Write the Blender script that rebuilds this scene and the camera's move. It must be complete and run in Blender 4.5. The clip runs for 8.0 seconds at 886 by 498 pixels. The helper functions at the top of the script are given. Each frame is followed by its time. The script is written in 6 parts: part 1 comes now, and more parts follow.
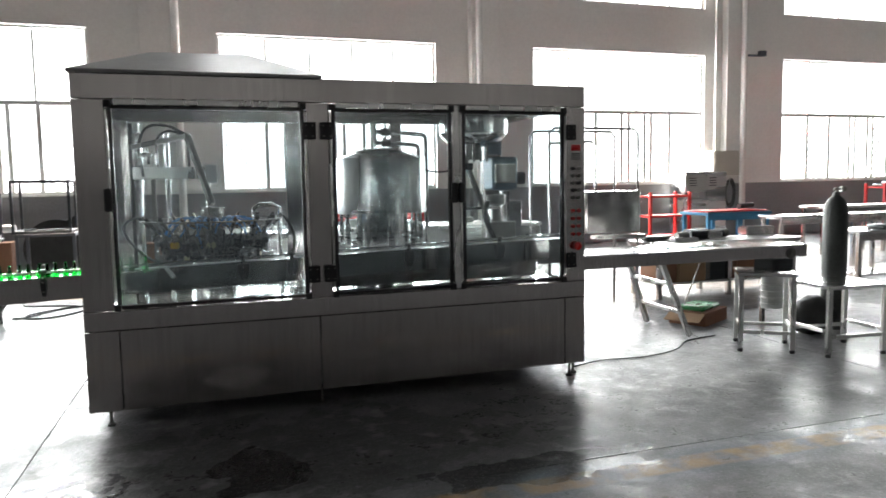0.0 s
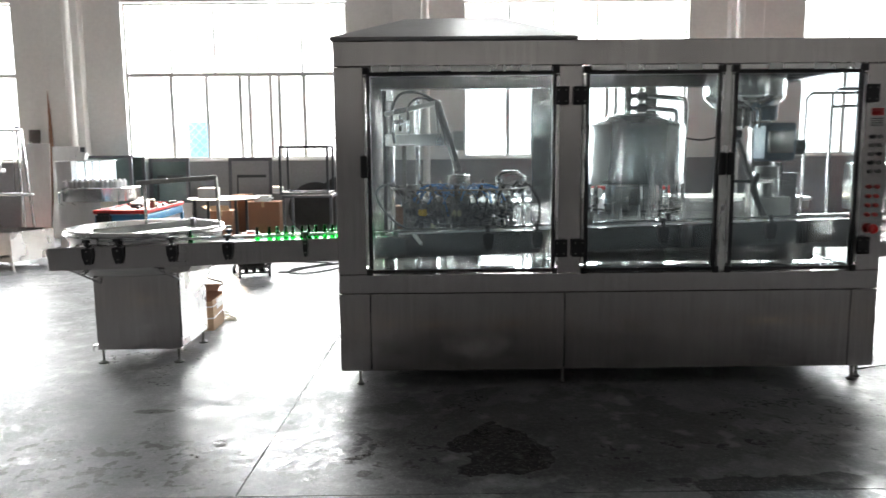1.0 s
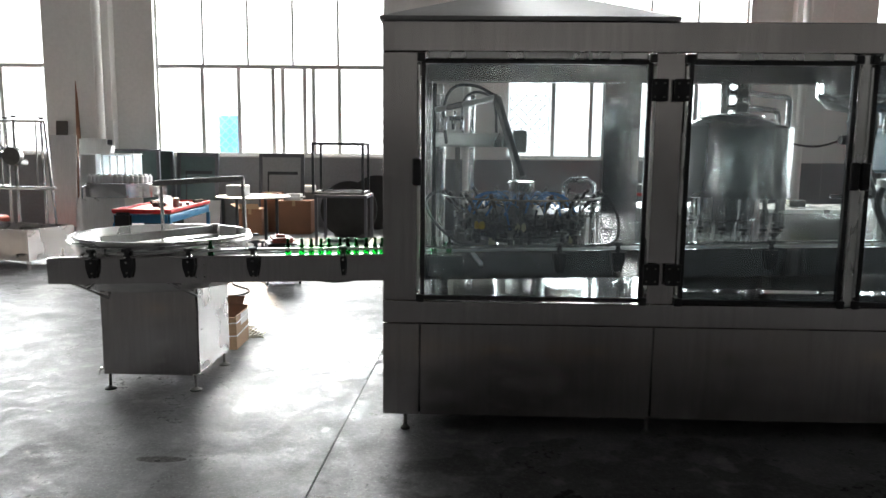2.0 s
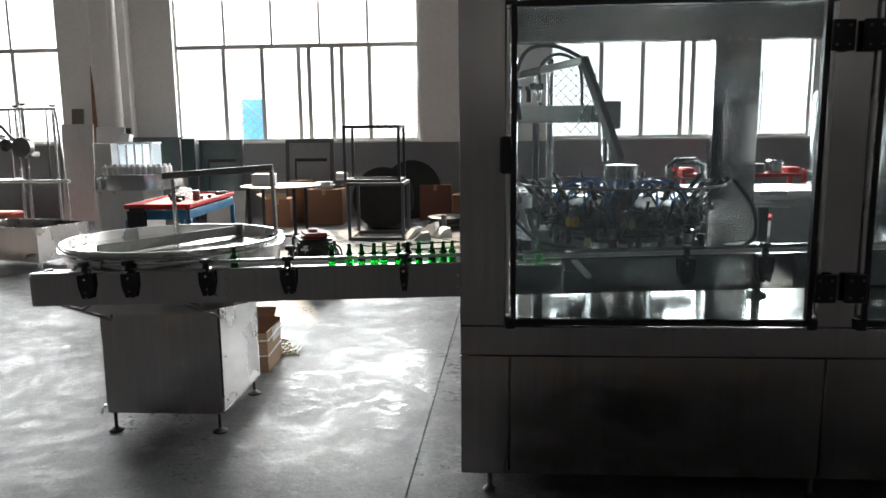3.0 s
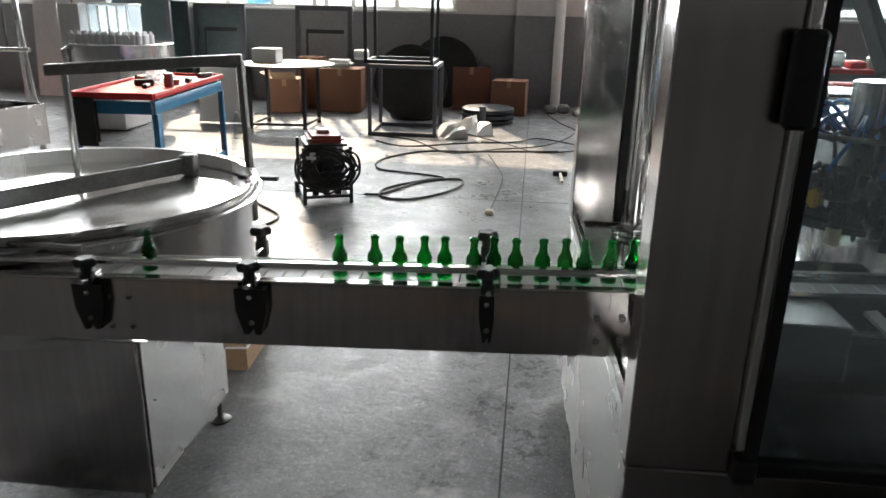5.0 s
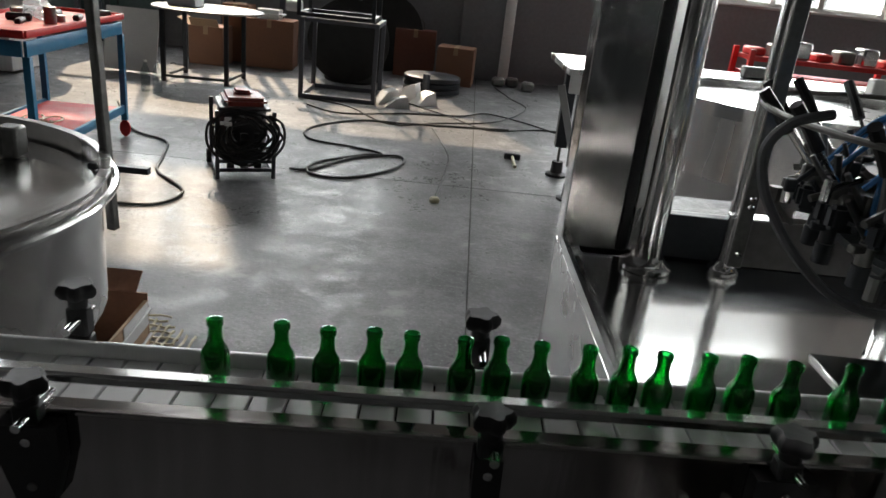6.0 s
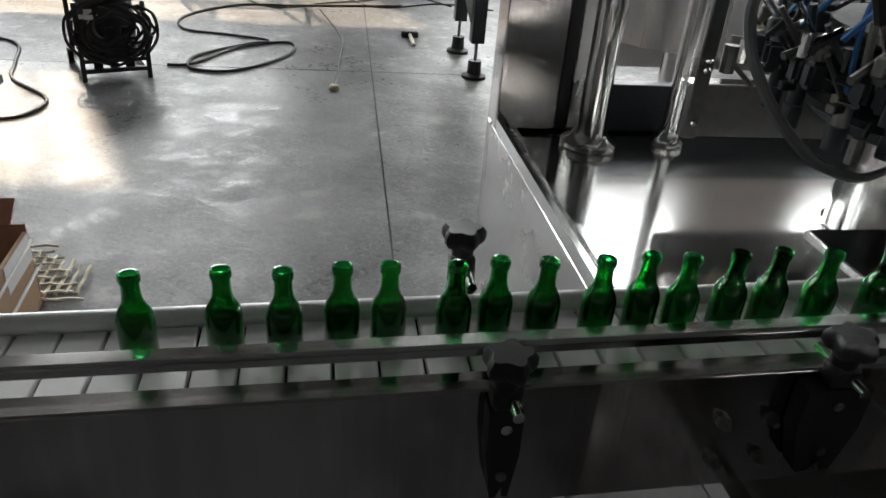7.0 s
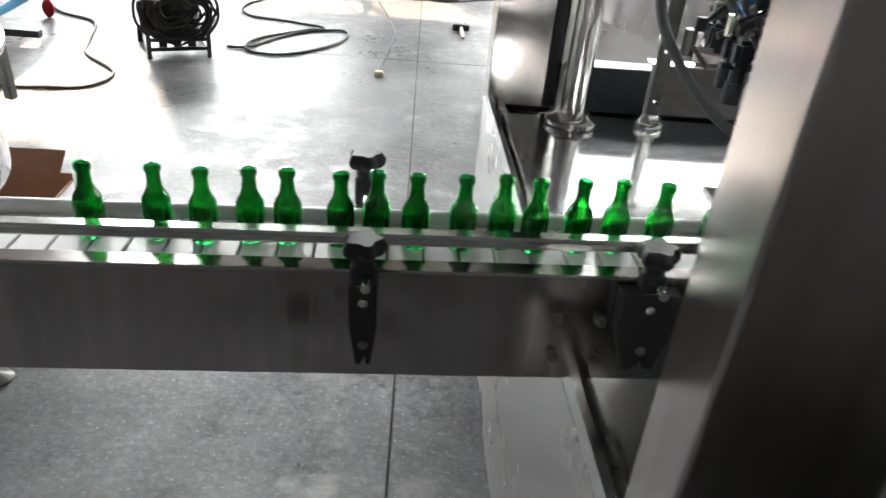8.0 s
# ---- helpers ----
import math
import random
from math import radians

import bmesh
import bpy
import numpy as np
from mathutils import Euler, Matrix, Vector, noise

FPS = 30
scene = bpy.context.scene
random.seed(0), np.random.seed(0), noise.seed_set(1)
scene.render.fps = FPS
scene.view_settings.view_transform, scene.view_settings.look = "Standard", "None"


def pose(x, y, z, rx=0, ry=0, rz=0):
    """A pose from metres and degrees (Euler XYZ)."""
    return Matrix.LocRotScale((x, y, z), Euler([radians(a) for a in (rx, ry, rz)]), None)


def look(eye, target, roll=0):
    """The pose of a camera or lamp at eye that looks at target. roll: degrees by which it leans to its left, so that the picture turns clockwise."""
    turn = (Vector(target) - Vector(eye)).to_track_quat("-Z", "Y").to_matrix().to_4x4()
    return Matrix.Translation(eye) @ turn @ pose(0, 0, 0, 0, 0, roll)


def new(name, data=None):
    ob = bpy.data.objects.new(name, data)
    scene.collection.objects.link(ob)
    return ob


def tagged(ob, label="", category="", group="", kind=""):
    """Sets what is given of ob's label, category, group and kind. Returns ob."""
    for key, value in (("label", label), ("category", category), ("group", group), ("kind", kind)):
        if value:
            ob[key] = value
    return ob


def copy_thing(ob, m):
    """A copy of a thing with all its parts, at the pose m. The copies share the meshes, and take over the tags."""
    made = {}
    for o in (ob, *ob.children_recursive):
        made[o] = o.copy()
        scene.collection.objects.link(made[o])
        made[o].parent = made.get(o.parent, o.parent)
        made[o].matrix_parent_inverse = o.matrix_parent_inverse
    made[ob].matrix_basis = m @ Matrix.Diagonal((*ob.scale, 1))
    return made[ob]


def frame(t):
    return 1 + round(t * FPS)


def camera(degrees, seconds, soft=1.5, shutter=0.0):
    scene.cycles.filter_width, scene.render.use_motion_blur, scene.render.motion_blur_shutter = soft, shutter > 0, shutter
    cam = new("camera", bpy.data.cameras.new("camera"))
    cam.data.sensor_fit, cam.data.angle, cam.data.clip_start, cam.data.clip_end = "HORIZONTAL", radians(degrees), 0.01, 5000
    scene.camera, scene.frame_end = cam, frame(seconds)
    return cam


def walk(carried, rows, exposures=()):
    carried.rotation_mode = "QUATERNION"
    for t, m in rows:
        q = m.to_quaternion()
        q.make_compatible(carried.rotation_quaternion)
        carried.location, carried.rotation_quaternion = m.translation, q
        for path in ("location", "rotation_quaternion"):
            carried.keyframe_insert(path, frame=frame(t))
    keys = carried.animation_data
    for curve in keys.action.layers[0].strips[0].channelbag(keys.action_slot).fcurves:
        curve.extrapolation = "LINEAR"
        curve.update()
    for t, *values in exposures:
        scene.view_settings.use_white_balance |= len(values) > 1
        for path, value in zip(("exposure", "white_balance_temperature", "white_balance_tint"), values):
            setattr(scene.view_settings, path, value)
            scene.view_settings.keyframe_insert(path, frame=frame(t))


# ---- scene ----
cam = camera(62.5, 8.0, 1.5, 0.22)
PATH = [
    (0, (0.686, -0.495, 1.528), (1.319, 1.394, 1.348), -1.0),
    (0.5, (0.634, -0.449, 1.511), (1.028, 1.497, 1.265), -0.3),
    (1, (0.621, -0.201, 1.543), (0.638, 1.782, 1.281), -0.5),
    (1.5, (0.552, 0.138, 1.572), (0.423, 2.105, 1.23), -0.4),
    (1.6, (0.594, 0.255, 1.602), (0.432, 2.22, 1.27), -0.9),
    (2, (0.423, 0.589, 1.57), (0.364, 2.57, 1.303), 0.6),
    (3.3, (0.058, 1.8, 1.542), (-0.102, 3.768, 1.224), -0.7),
    (3.5, (0.032, 1.924, 1.543), (-0.175, 3.893, 1.265), 0.3),
    (4, (-0.063, 2.417, 1.534), (-0.28, 4.36, 1.113), -0.0),
    (4.5, (-0.177, 2.87, 1.538), (-0.421, 4.783, 1.009), 0.2),
    (5, (-0.262, 3.332, 1.553), (-0.425, 5.221, 0.915), 1.3),
    (5.2, (-0.299, 3.506, 1.535), (-0.391, 5.401, 0.902), 2.3),
    (6.3, (-0.415, 4.244, 1.462), (-0.345, 6.072, 0.654), 7.2),
    (6.5, (-0.437, 4.283, 1.455), (-0.295, 6.071, 0.571), 6.3),
    (7, (-0.464, 4.313, 1.412), (-0.137, 6.03, 0.439), 4.9),
    (7.2, (-0.465, 4.29, 1.404), (-0.127, 5.993, 0.413), 5.0),
    (7.5, (-0.424, 4.225, 1.392), (-0.235, 5.956, 0.406), 6.1),
    (7.7, (-0.364, 4.157, 1.402), (-0.248, 5.891, 0.411), 5.6),
    (8, (-0.266, 4.092, 1.42), (-0.113, 5.825, 0.434), 5.6),
]
EXPOSURES = ((0.0, 1.55), (0.5, 1.5), (1.0, 1.75), (1.5, 1.55), (2.0, 1.15), (3.5, 0.6), (4.0, 0.55), (4.5, 0.65), (5.2, 0.85), (6.3, -0.3), (6.9, 0.2), (7.2, 0.75), (7.5, 1.45), (8.0, 1.6))
walk(cam, [(t, look(eye, target, roll)) for t, eye, target, roll in PATH], EXPOSURES)


# ---- light ----
world = bpy.data.worlds.new("sky")
scene.world = world
world.use_nodes = True
wn = world.node_tree
sky = wn.nodes.new("ShaderNodeTexSky")
sky.sky_type = "NISHITA"
sky.sun_disc = False
SUN_EL, SUN_AZ = radians(41), radians(-20)
sky.sun_elevation, sky.sun_rotation = SUN_EL, SUN_AZ
wn.links.new(sky.outputs[0], wn.nodes["Background"].inputs[0])
wn.nodes["Background"].inputs[1].default_value = 0.12

sun_data = bpy.data.lights.new("sun", "SUN")
sun_data.energy, sun_data.angle, sun_data.color = 5.0, radians(0.8), (1.0, 0.81, 0.60)
sun = new("sun", sun_data)
sun_way = Vector((math.sin(SUN_AZ) * math.cos(SUN_EL), math.cos(SUN_AZ) * math.cos(SUN_EL), math.sin(SUN_EL)))
sun.matrix_world = look(sun_way * 40, (0, 0, 0))

WALL_Y = 15.3
WINDOWS = [(-19.85, -15.15), (-12.8, -8.05), (-5.81, -1.19), (1.21, 5.88), (8.28, 13.09), (15.59, 20.4), (22.6, 27.3)]
SILL, TRANSOM, HEAD = 1.44, 3.19, 4.64
UP_SILL, UP_HEAD = 5.78, 7.6
UPPER = [(x0, -4.2) if x0 == -5.81 else (x0, x1) for x0, x1 in WINDOWS]


def sky_lamp(name, x0, x1, z0, z1, y, power):
    d = bpy.data.lights.new(name, "AREA")
    d.shape, d.size, d.size_y, d.energy, d.color = "RECTANGLE", x1 - x0, z1 - z0, power, (0.985, 0.995, 1.0)
    o = new(name, d)
    o.matrix_world = look(((x0 + x1) / 2, y, (z0 + z1) / 2), ((x0 + x1) / 2, y - 5, (z0 + z1) / 2))
    return o


for x0, x1 in WINDOWS:
    sky_lamp("window_daylight", x0 - 0.3, x1 + 0.3, SILL - 0.3, HEAD + 0.3, WALL_Y + 1.3, 860)
sky_lamp("clerestory_daylight", -20, 27.5, UP_SILL - 0.2, UP_HEAD + 0.4, WALL_Y + 1.3, 2350)

# ---- materials ----


def material(name, base, rough=0.5, metal=0.0, vary=0.12, scale=6.0, fine=60.0, bump=0.05, stretch=(1, 1, 1), rough_vary=0.1, **more):
    m = bpy.data.materials.new(name)
    m.use_nodes = True
    t = m.node_tree
    n, l = t.nodes, t.links
    b = n["Principled BSDF"]
    geo = n.new("ShaderNodeNewGeometry")
    mp = n.new("ShaderNodeMapping")
    mp.inputs["Scale"].default_value = stretch
    l.new(geo.outputs["Position"], mp.inputs["Vector"])
    big = n.new("ShaderNodeTexNoise")
    big.inputs["Scale"].default_value, big.inputs["Detail"].default_value = scale, 5
    small = n.new("ShaderNodeTexNoise")
    small.inputs["Scale"].default_value, small.inputs["Detail"].default_value = fine, 3
    l.new(mp.outputs[0], big.inputs["Vector"])
    l.new(mp.outputs[0], small.inputs["Vector"])
    add = n.new("ShaderNodeMath")
    add.operation = "ADD"
    l.new(big.outputs[0], add.inputs[0])
    l.new(small.outputs[0], add.inputs[1])
    rnd = n.new("ShaderNodeObjectInfo")
    ramp = n.new("ShaderNodeMapRange")
    ramp.inputs[1].default_value, ramp.inputs[2].default_value = 0.6, 1.4
    ramp.inputs[3].default_value, ramp.inputs[4].default_value = 1 - vary, 1 + vary
    l.new(add.outputs[0], ramp.inputs[0])
    jit = n.new("ShaderNodeMapRange")
    jit.inputs[3].default_value, jit.inputs[4].default_value = 1 - vary * 0.35, 1 + vary * 0.35
    l.new(rnd.outputs["Random"], jit.inputs[0])
    mul = n.new("ShaderNodeMath")
    mul.operation = "MULTIPLY"
    l.new(ramp.outputs[0], mul.inputs[0])
    l.new(jit.outputs[0], mul.inputs[1])
    col = n.new("ShaderNodeVectorMath")
    col.operation = "SCALE"
    col.inputs[0].default_value = base
    l.new(mul.outputs[0], col.inputs["Scale"])
    l.new(col.outputs[0], b.inputs["Base Color"])
    rr = n.new("ShaderNodeMapRange")
    rr.inputs[1].default_value, rr.inputs[2].default_value = 0.35, 0.65
    rr.inputs[3].default_value, rr.inputs[4].default_value = max(0.02, rough - rough_vary), min(1, rough + rough_vary)
    l.new(big.outputs[0], rr.inputs[0])
    l.new(rr.outputs[0], b.inputs["Roughness"])
    b.inputs["Metallic"].default_value = metal
    if bump:
        bp = n.new("ShaderNodeBump")
        bp.inputs["Strength"].default_value, bp.inputs["Distance"].default_value = bump, 0.01
        l.new(small.outputs[0], bp.inputs["Height"])
        l.new(bp.outputs[0], b.inputs["Normal"])
    for key, value in more.items():
        b.inputs[key.replace("_", " ")].default_value = value
    return m


def pane_material(name, tint, gloss_rough=0.02, haze_mix=0.0):
    m = bpy.data.materials.new(name)
    m.use_nodes = True
    n, l = m.node_tree.nodes, m.node_tree.links
    n.remove(n["Principled BSDF"])
    clear, gloss, mix, face = (n.new("ShaderNodeBsdfTransparent"), n.new("ShaderNodeBsdfGlossy"), n.new("ShaderNodeMixShader"), n.new("ShaderNodeLayerWeight"))
    clear.inputs[0].default_value = (*tint, 1)
    gloss.inputs["Roughness"].default_value = gloss_rough
    power, fres = n.new("ShaderNodeMath"), n.new("ShaderNodeMath")
    power.operation, fres.operation = "POWER", "MULTIPLY_ADD"
    power.inputs[1].default_value, fres.inputs[1].default_value, fres.inputs[2].default_value = 4.5, 0.9, 0.035
    face.inputs[0].default_value = 0.5
    l.new(face.outputs["Facing"], power.inputs[0])
    l.new(power.outputs[0], fres.inputs[0])
    l.new(fres.outputs[0], mix.inputs[0])
    # translucent share: imitated reflection haze on door glass, frosting on plastic
    if haze_mix:
        veil, film = n.new("ShaderNodeBsdfTranslucent"), n.new("ShaderNodeMixShader")
        veil.inputs[0].default_value, film.inputs[0].default_value = (0.72, 0.80, 0.84, 1), haze_mix
        l.new(clear.outputs[0], film.inputs[1])
        l.new(veil.outputs[0], film.inputs[2])
        l.new(film.outputs[0], mix.inputs[1])
    else:
        l.new(clear.outputs[0], mix.inputs[1])
    l.new(gloss.outputs[0], mix.inputs[2])
    l.new(mix.outputs[0], n["Material Output"].inputs[0])
    return m


def floor_material():
    m = material("polished_concrete", (0.165, 0.165, 0.168), 0.46, 0, 0.22, 0.9, 7, 0.0, rough_vary=0.10, Specular_IOR_Level=0.21)
    n, l = m.node_tree.nodes, m.node_tree.links
    b = n["Principled BSDF"]
    geo = next(x for x in n if x.bl_idname == "ShaderNodeNewGeometry")
    base_link = b.inputs["Base Color"].links[0].from_socket
    rough_link = b.inputs["Roughness"].links[0].from_socket
    sep = n.new("ShaderNodeSeparateXYZ")
    l.new(geo.outputs["Position"], sep.inputs[0])

    def noise_tex(scale, detail=4):
        t = n.new("ShaderNodeTexNoise")
        t.inputs["Scale"].default_value, t.inputs["Detail"].default_value = scale, detail
        l.new(geo.outputs["Position"], t.inputs["Vector"])
        return t.outputs[0]

    def math_node(op, a, c=None):
        t = n.new("ShaderNodeMath")
        t.operation = op
        for k, v in enumerate((a, c)):
            if v is None:
                continue
            if isinstance(v, (int, float)):
                t.inputs[k].default_value = v
            else:
                l.new(v, t.inputs[k])
        return t.outputs[0]

    def rng(v, a, c, lo=0.0, hi=1.0):
        t = n.new("ShaderNodeMapRange")
        t.inputs[1].default_value, t.inputs[2].default_value, t.inputs[3].default_value, t.inputs[4].default_value = a, c, lo, hi
        l.new(v, t.inputs[0])
        return t.outputs[0]

    def spot(cx, cy, rx, ry, rag):
        dx = math_node("DIVIDE", math_node("SUBTRACT", sep.outputs[0], cx), rx)
        dy = math_node("DIVIDE", math_node("SUBTRACT", sep.outputs[1], cy), ry)
        d = math_node("SQRT", math_node("ADD", math_node("MULTIPLY", dx, dx), math_node("MULTIPLY", dy, dy)))
        d = math_node("ADD", d, math_node("MULTIPLY", math_node("SUBTRACT", noise_tex(3.0, 6), 0.5), rag))
        return rng(d, 1.0, 0.9)

    # worn yellow line along the aisle
    line = math_node("MULTIPLY", rng(math_node("ABSOLUTE", math_node("SUBTRACT", sep.outputs[1], 2.72)), 0.10, 0.07), rng(noise_tex(5.0, 6), 0.36, 0.60))
    line = math_node("MULTIPLY", line, 0.5)
    wet = spot(0.95, 3.45, 0.26, 0.38, 2.4)
    wet = math_node("MAXIMUM", wet, math_node("MULTIPLY", spot(1.35, 3.42, 0.9, 0.16, 2.4), 0.35))
    wet = math_node("MAXIMUM", wet, math_node("MULTIPLY", spot(2.4, 2.95, 0.7, 0.22, 2.6), 0.75))
    drips = math_node("MULTIPLY", spot(-0.6, 3.35, 1.1, 0.3, 2.6), rng(noise_tex(10.0, 4), 0.53, 0.56))
    drips = math_node("MAXIMUM", drips, spot(-1.1, 4.08, 0.12, 0.035, 1.6))
    damp = spot(-0.15, 3.45, 0.5, 0.26, 3.0)
    flaky = math_node("MULTIPLY", spot(-0.55, 5.9, 0.55, 1.0, 3.2), 0.35)
    damp = math_node("MAXIMUM", damp, flaky)
    # broad dark patch: damp concrete with the machine's shade painted into the colour
    soaked_shade = math_node("MULTIPLY", spot(1.3, 3.65, 1.2, 0.75, 2.0), 0.5)
    mottle = rng(noise_tex(2.6, 9), 0.32, 0.68, 0.72, 1.25)
    grain = rng(noise_tex(60.0, 4), 0.35, 0.65, 0.88, 1.12)
    toned = n.new("ShaderNodeVectorMath")
    toned.operation = "SCALE"
    l.new(base_link, toned.inputs[0])
    l.new(math_node("MULTIPLY", mottle, grain), toned.inputs["Scale"])
    base_link = toned.outputs[0]
    mix1 = n.new("ShaderNodeMix")
    mix1.data_type = "RGBA"
    l.new(line, mix1.inputs[0])
    l.new(base_link, mix1.inputs[6])
    mix1.inputs[7].default_value = (0.55, 0.30, 0.05, 1)
    mix2 = n.new("ShaderNodeMix")
    mix2.data_type = "RGBA"
    l.new(math_node("MAXIMUM", math_node("MULTIPLY", wet, 0.85), soaked_shade), mix2.inputs[0])
    l.new(mix1.outputs[2], mix2.inputs[6])
    mix2.inputs[7].default_value = (0.018, 0.017, 0.016, 1)
    # dark specks and oily drips
    speck = math_node("MULTIPLY", rng(noise_tex(11.0, 3), 0.66, 0.70), rng(noise_tex(0.8, 2), 0.45, 0.6))
    pits = math_node("MULTIPLY", rng(noise_tex(42.0, 2), 0.71, 0.74), rng(noise_tex(2.0, 3), 0.42, 0.55))
    speck = math_node("MAXIMUM", speck, pits)
    dark = n.new("ShaderNodeMix")
    dark.data_type = "RGBA"
    l.new(math_node("MAXIMUM", math_node("MULTIPLY", speck, 0.7), math_node("MULTIPLY", drips, 0.95)), dark.inputs[0])
    l.new(mix2.outputs[2], dark.inputs[6])
    dark.inputs[7].default_value = (0.04, 0.038, 0.035, 1)
    # fine scuffs and pale scrapes
    pale = n.new("ShaderNodeMix")
    pale.data_type = "RGBA"
    scuff = math_node("MULTIPLY", rng(noise_tex(34.0, 8), 0.50, 0.75), 0.16)
    scrape = math_node("MULTIPLY", rng(noise_tex(7.0, 9), 0.55, 0.66), rng(noise_tex(1.3, 3), 0.42, 0.60))
    fleck = math_node("MULTIPLY", rng(noise_tex(85.0, 3), 0.62, 0.68), 0.35)
    l.new(math_node("MAXIMUM", math_node("MAXIMUM", scuff, fleck), math_node("MULTIPLY", scrape, 0.30)), pale.inputs[0])
    l.new(dark.outputs[2], pale.inputs[6])
    pale.inputs[7].default_value = (0.55, 0.55, 0.53, 1)
    l.new(pale.outputs[2], b.inputs["Base Color"])
    mr = n.new("ShaderNodeMix")
    l.new(wet, mr.inputs[0])
    l.new(rough_link, mr.inputs[2])
    mr.inputs[3].default_value = 0.14
    # worn glossy scales in the surface coat
    gloss = math_node("MULTIPLY", rng(noise_tex(13.0, 5), 0.50, 0.58), rng(noise_tex(0.9, 3), 0.44, 0.6))
    film = math_node("MULTIPLY", damp, rng(noise_tex(12.0, 6), 0.47, 0.55))
    sheen = math_node("ADD", math_node("MULTIPLY", gloss, 0.12), math_node("MULTIPLY", film, 0.36))
    worn = rng(noise_tex(5.5, 9), 0.46, 0.58)
    sheen = math_node("ADD", sheen, math_node("MULTIPLY", math_node("MULTIPLY", worn, rng(noise_tex(27.0, 6), 0.42, 0.60)), 0.20))
    sheen = math_node("SUBTRACT", sheen, 0.03)
    l.new(math_node("MAXIMUM", math_node("SUBTRACT", mr.outputs[0], sheen), 0.1), b.inputs["Roughness"])
    gloss = math_node("MAXIMUM", gloss, film)
    bp = n.new("ShaderNodeBump")
    bp.inputs["Strength"].default_value, bp.inputs["Distance"].default_value = 0.09, 0.02
    dry = math_node("SUBTRACT", 1.0, wet)
    chips = math_node("MULTIPLY", rng(noise_tex(16.0, 6), 0.57, 0.60), rng(noise_tex(1.1, 3), 0.45, 0.56))
    relief = math_node("ADD", math_node("ADD", math_node("MULTIPLY", worn, -0.5), math_node("ADD", math_node("MULTIPLY", gloss, -0.35), math_node("MULTIPLY", chips, -0.5))), math_node("ADD", math_node("MULTIPLY", noise_tex(38.0, 8), 0.8), math_node("MULTIPLY", noise_tex(3.0, 3), 2.2)))
    l.new(math_node("MULTIPLY", relief, dry), bp.inputs["Height"])
    l.new(bp.outputs[0], b.inputs["Normal"])
    return m


# brushed steel; upright streaks and warm tint in its colour imitate reflected bands
STEEL = material("brushed_stainless", (0.50, 0.475, 0.465), 0.16, 1.0, 0.16, 2.4, 45, 0.03, (1, 1, 0.05), 0.08)
STEEL_H = material("stainless_sheet", (0.62, 0.61, 0.60), 0.26, 1.0, 0.10, 3.0, 50, 0.02, (0.1, 1, 1))
STEEL_B = material("polished_stainless", (0.68, 0.68, 0.67), 0.16, 1.0, 0.08, 5.0, 60, 0.01)
ALU = material("aluminium_profile", (0.72, 0.72, 0.70), 0.3, 1.0, 0.08, 5, 60, 0.02, (1, 1, 0.2))
BLACK = material("black_plastic", (0.012, 0.012, 0.013), 0.42, 0, 0.2, 8, 80, 0.05)
RUBBER = material("black_rubber", (0.014, 0.014, 0.014), 0.6, 0, 0.2, 8, 80, 0.1)
DARK = material("dark_painted_steel", (0.03, 0.035, 0.04), 0.45, 0.3, 0.25, 6, 50, 0.06)
CAST = material("dull_cast_metal", (0.20, 0.20, 0.19), 0.42, 0.9, 0.25, 12, 70, 0.12)
PLASTER = material("cream_plaster", (0.80, 0.785, 0.755), 0.85, 0, 0.07, 0.6, 18, 0.06)
DADO = material("grey_dado_paint", (0.25, 0.255, 0.265), 0.6, 0, 0.14, 0.8, 20, 0.05)
# walls out of view: colours darkened to shape reflections and fill on the machine
FAR_UPPER = material("dimmed_upper_wall", (0.30, 0.29, 0.28), 0.8, 0, 0.10, 0.7, 18, 0.05)
FAR_WALL = material("darkened_lower_wall", (0.045, 0.045, 0.045), 0.7, 0, 0.14, 0.8, 20, 0.05)
# ceiling out of view, near-black to hold back bounced light
CEIL = material("darkened_ceiling", (0.08, 0.08, 0.08), 0.8, 0, 0.08, 0.8, 15, 0.05)
FRAME = material("white_window_paint", (0.62, 0.62, 0.60), 0.5, 0, 0.08, 5, 60, 0.03)
GRILLE = material("grey_grille_steel", (0.22, 0.225, 0.23), 0.5, 0.5, 0.1, 8, 60, 0.03)
BLUE_OUT = material("blue_board_outside", (0.10, 0.42, 0.75), 0.6, 0, 0.1, 4, 40, 0.03)
FLOOR = floor_material()
JOINT = material("dark_joint_filler", (0.06, 0.058, 0.055), 0.8, 0, 0.3, 5, 40, 0.1)
PANE = pane_material("window_glass", (0.95, 0.96, 0.955))
# last value puts a pale bluish reflection veil into the glass
DOOR_GLASS = pane_material("tinted_door_glass", (0.74, 0.79, 0.80), 0.02, 0.010)
DRIP = material("drip_table_steel", (0.74, 0.74, 0.73), 0.13, 1.0, 0.05, 2.0, 30, 0.0, rough_vary=0.02)
TANK = material("satin_tank_steel", (0.74, 0.74, 0.73), 0.28, 0.88, 0.10, 3.0, 40, 0.01, (1, 1, 0.04), 0.08)
SATIN = material("satin_stainless", (0.64, 0.64, 0.63), 0.42, 0.4, 0.12, 3.0, 50, 0.03, (1, 1, 0.1))
NYLON = material("white_nylon", (0.55, 0.56, 0.54), 0.4, 0, 0.06, 8, 60, 0.03)
CREAM_PL = material("cream_plastic", (0.55, 0.50, 0.33), 0.45, 0, 0.1, 8, 60, 0.03)
YELLOW_PL = material("yellow_plastic", (0.65, 0.42, 0.02), 0.4, 0, 0.1, 8, 60, 0.03)
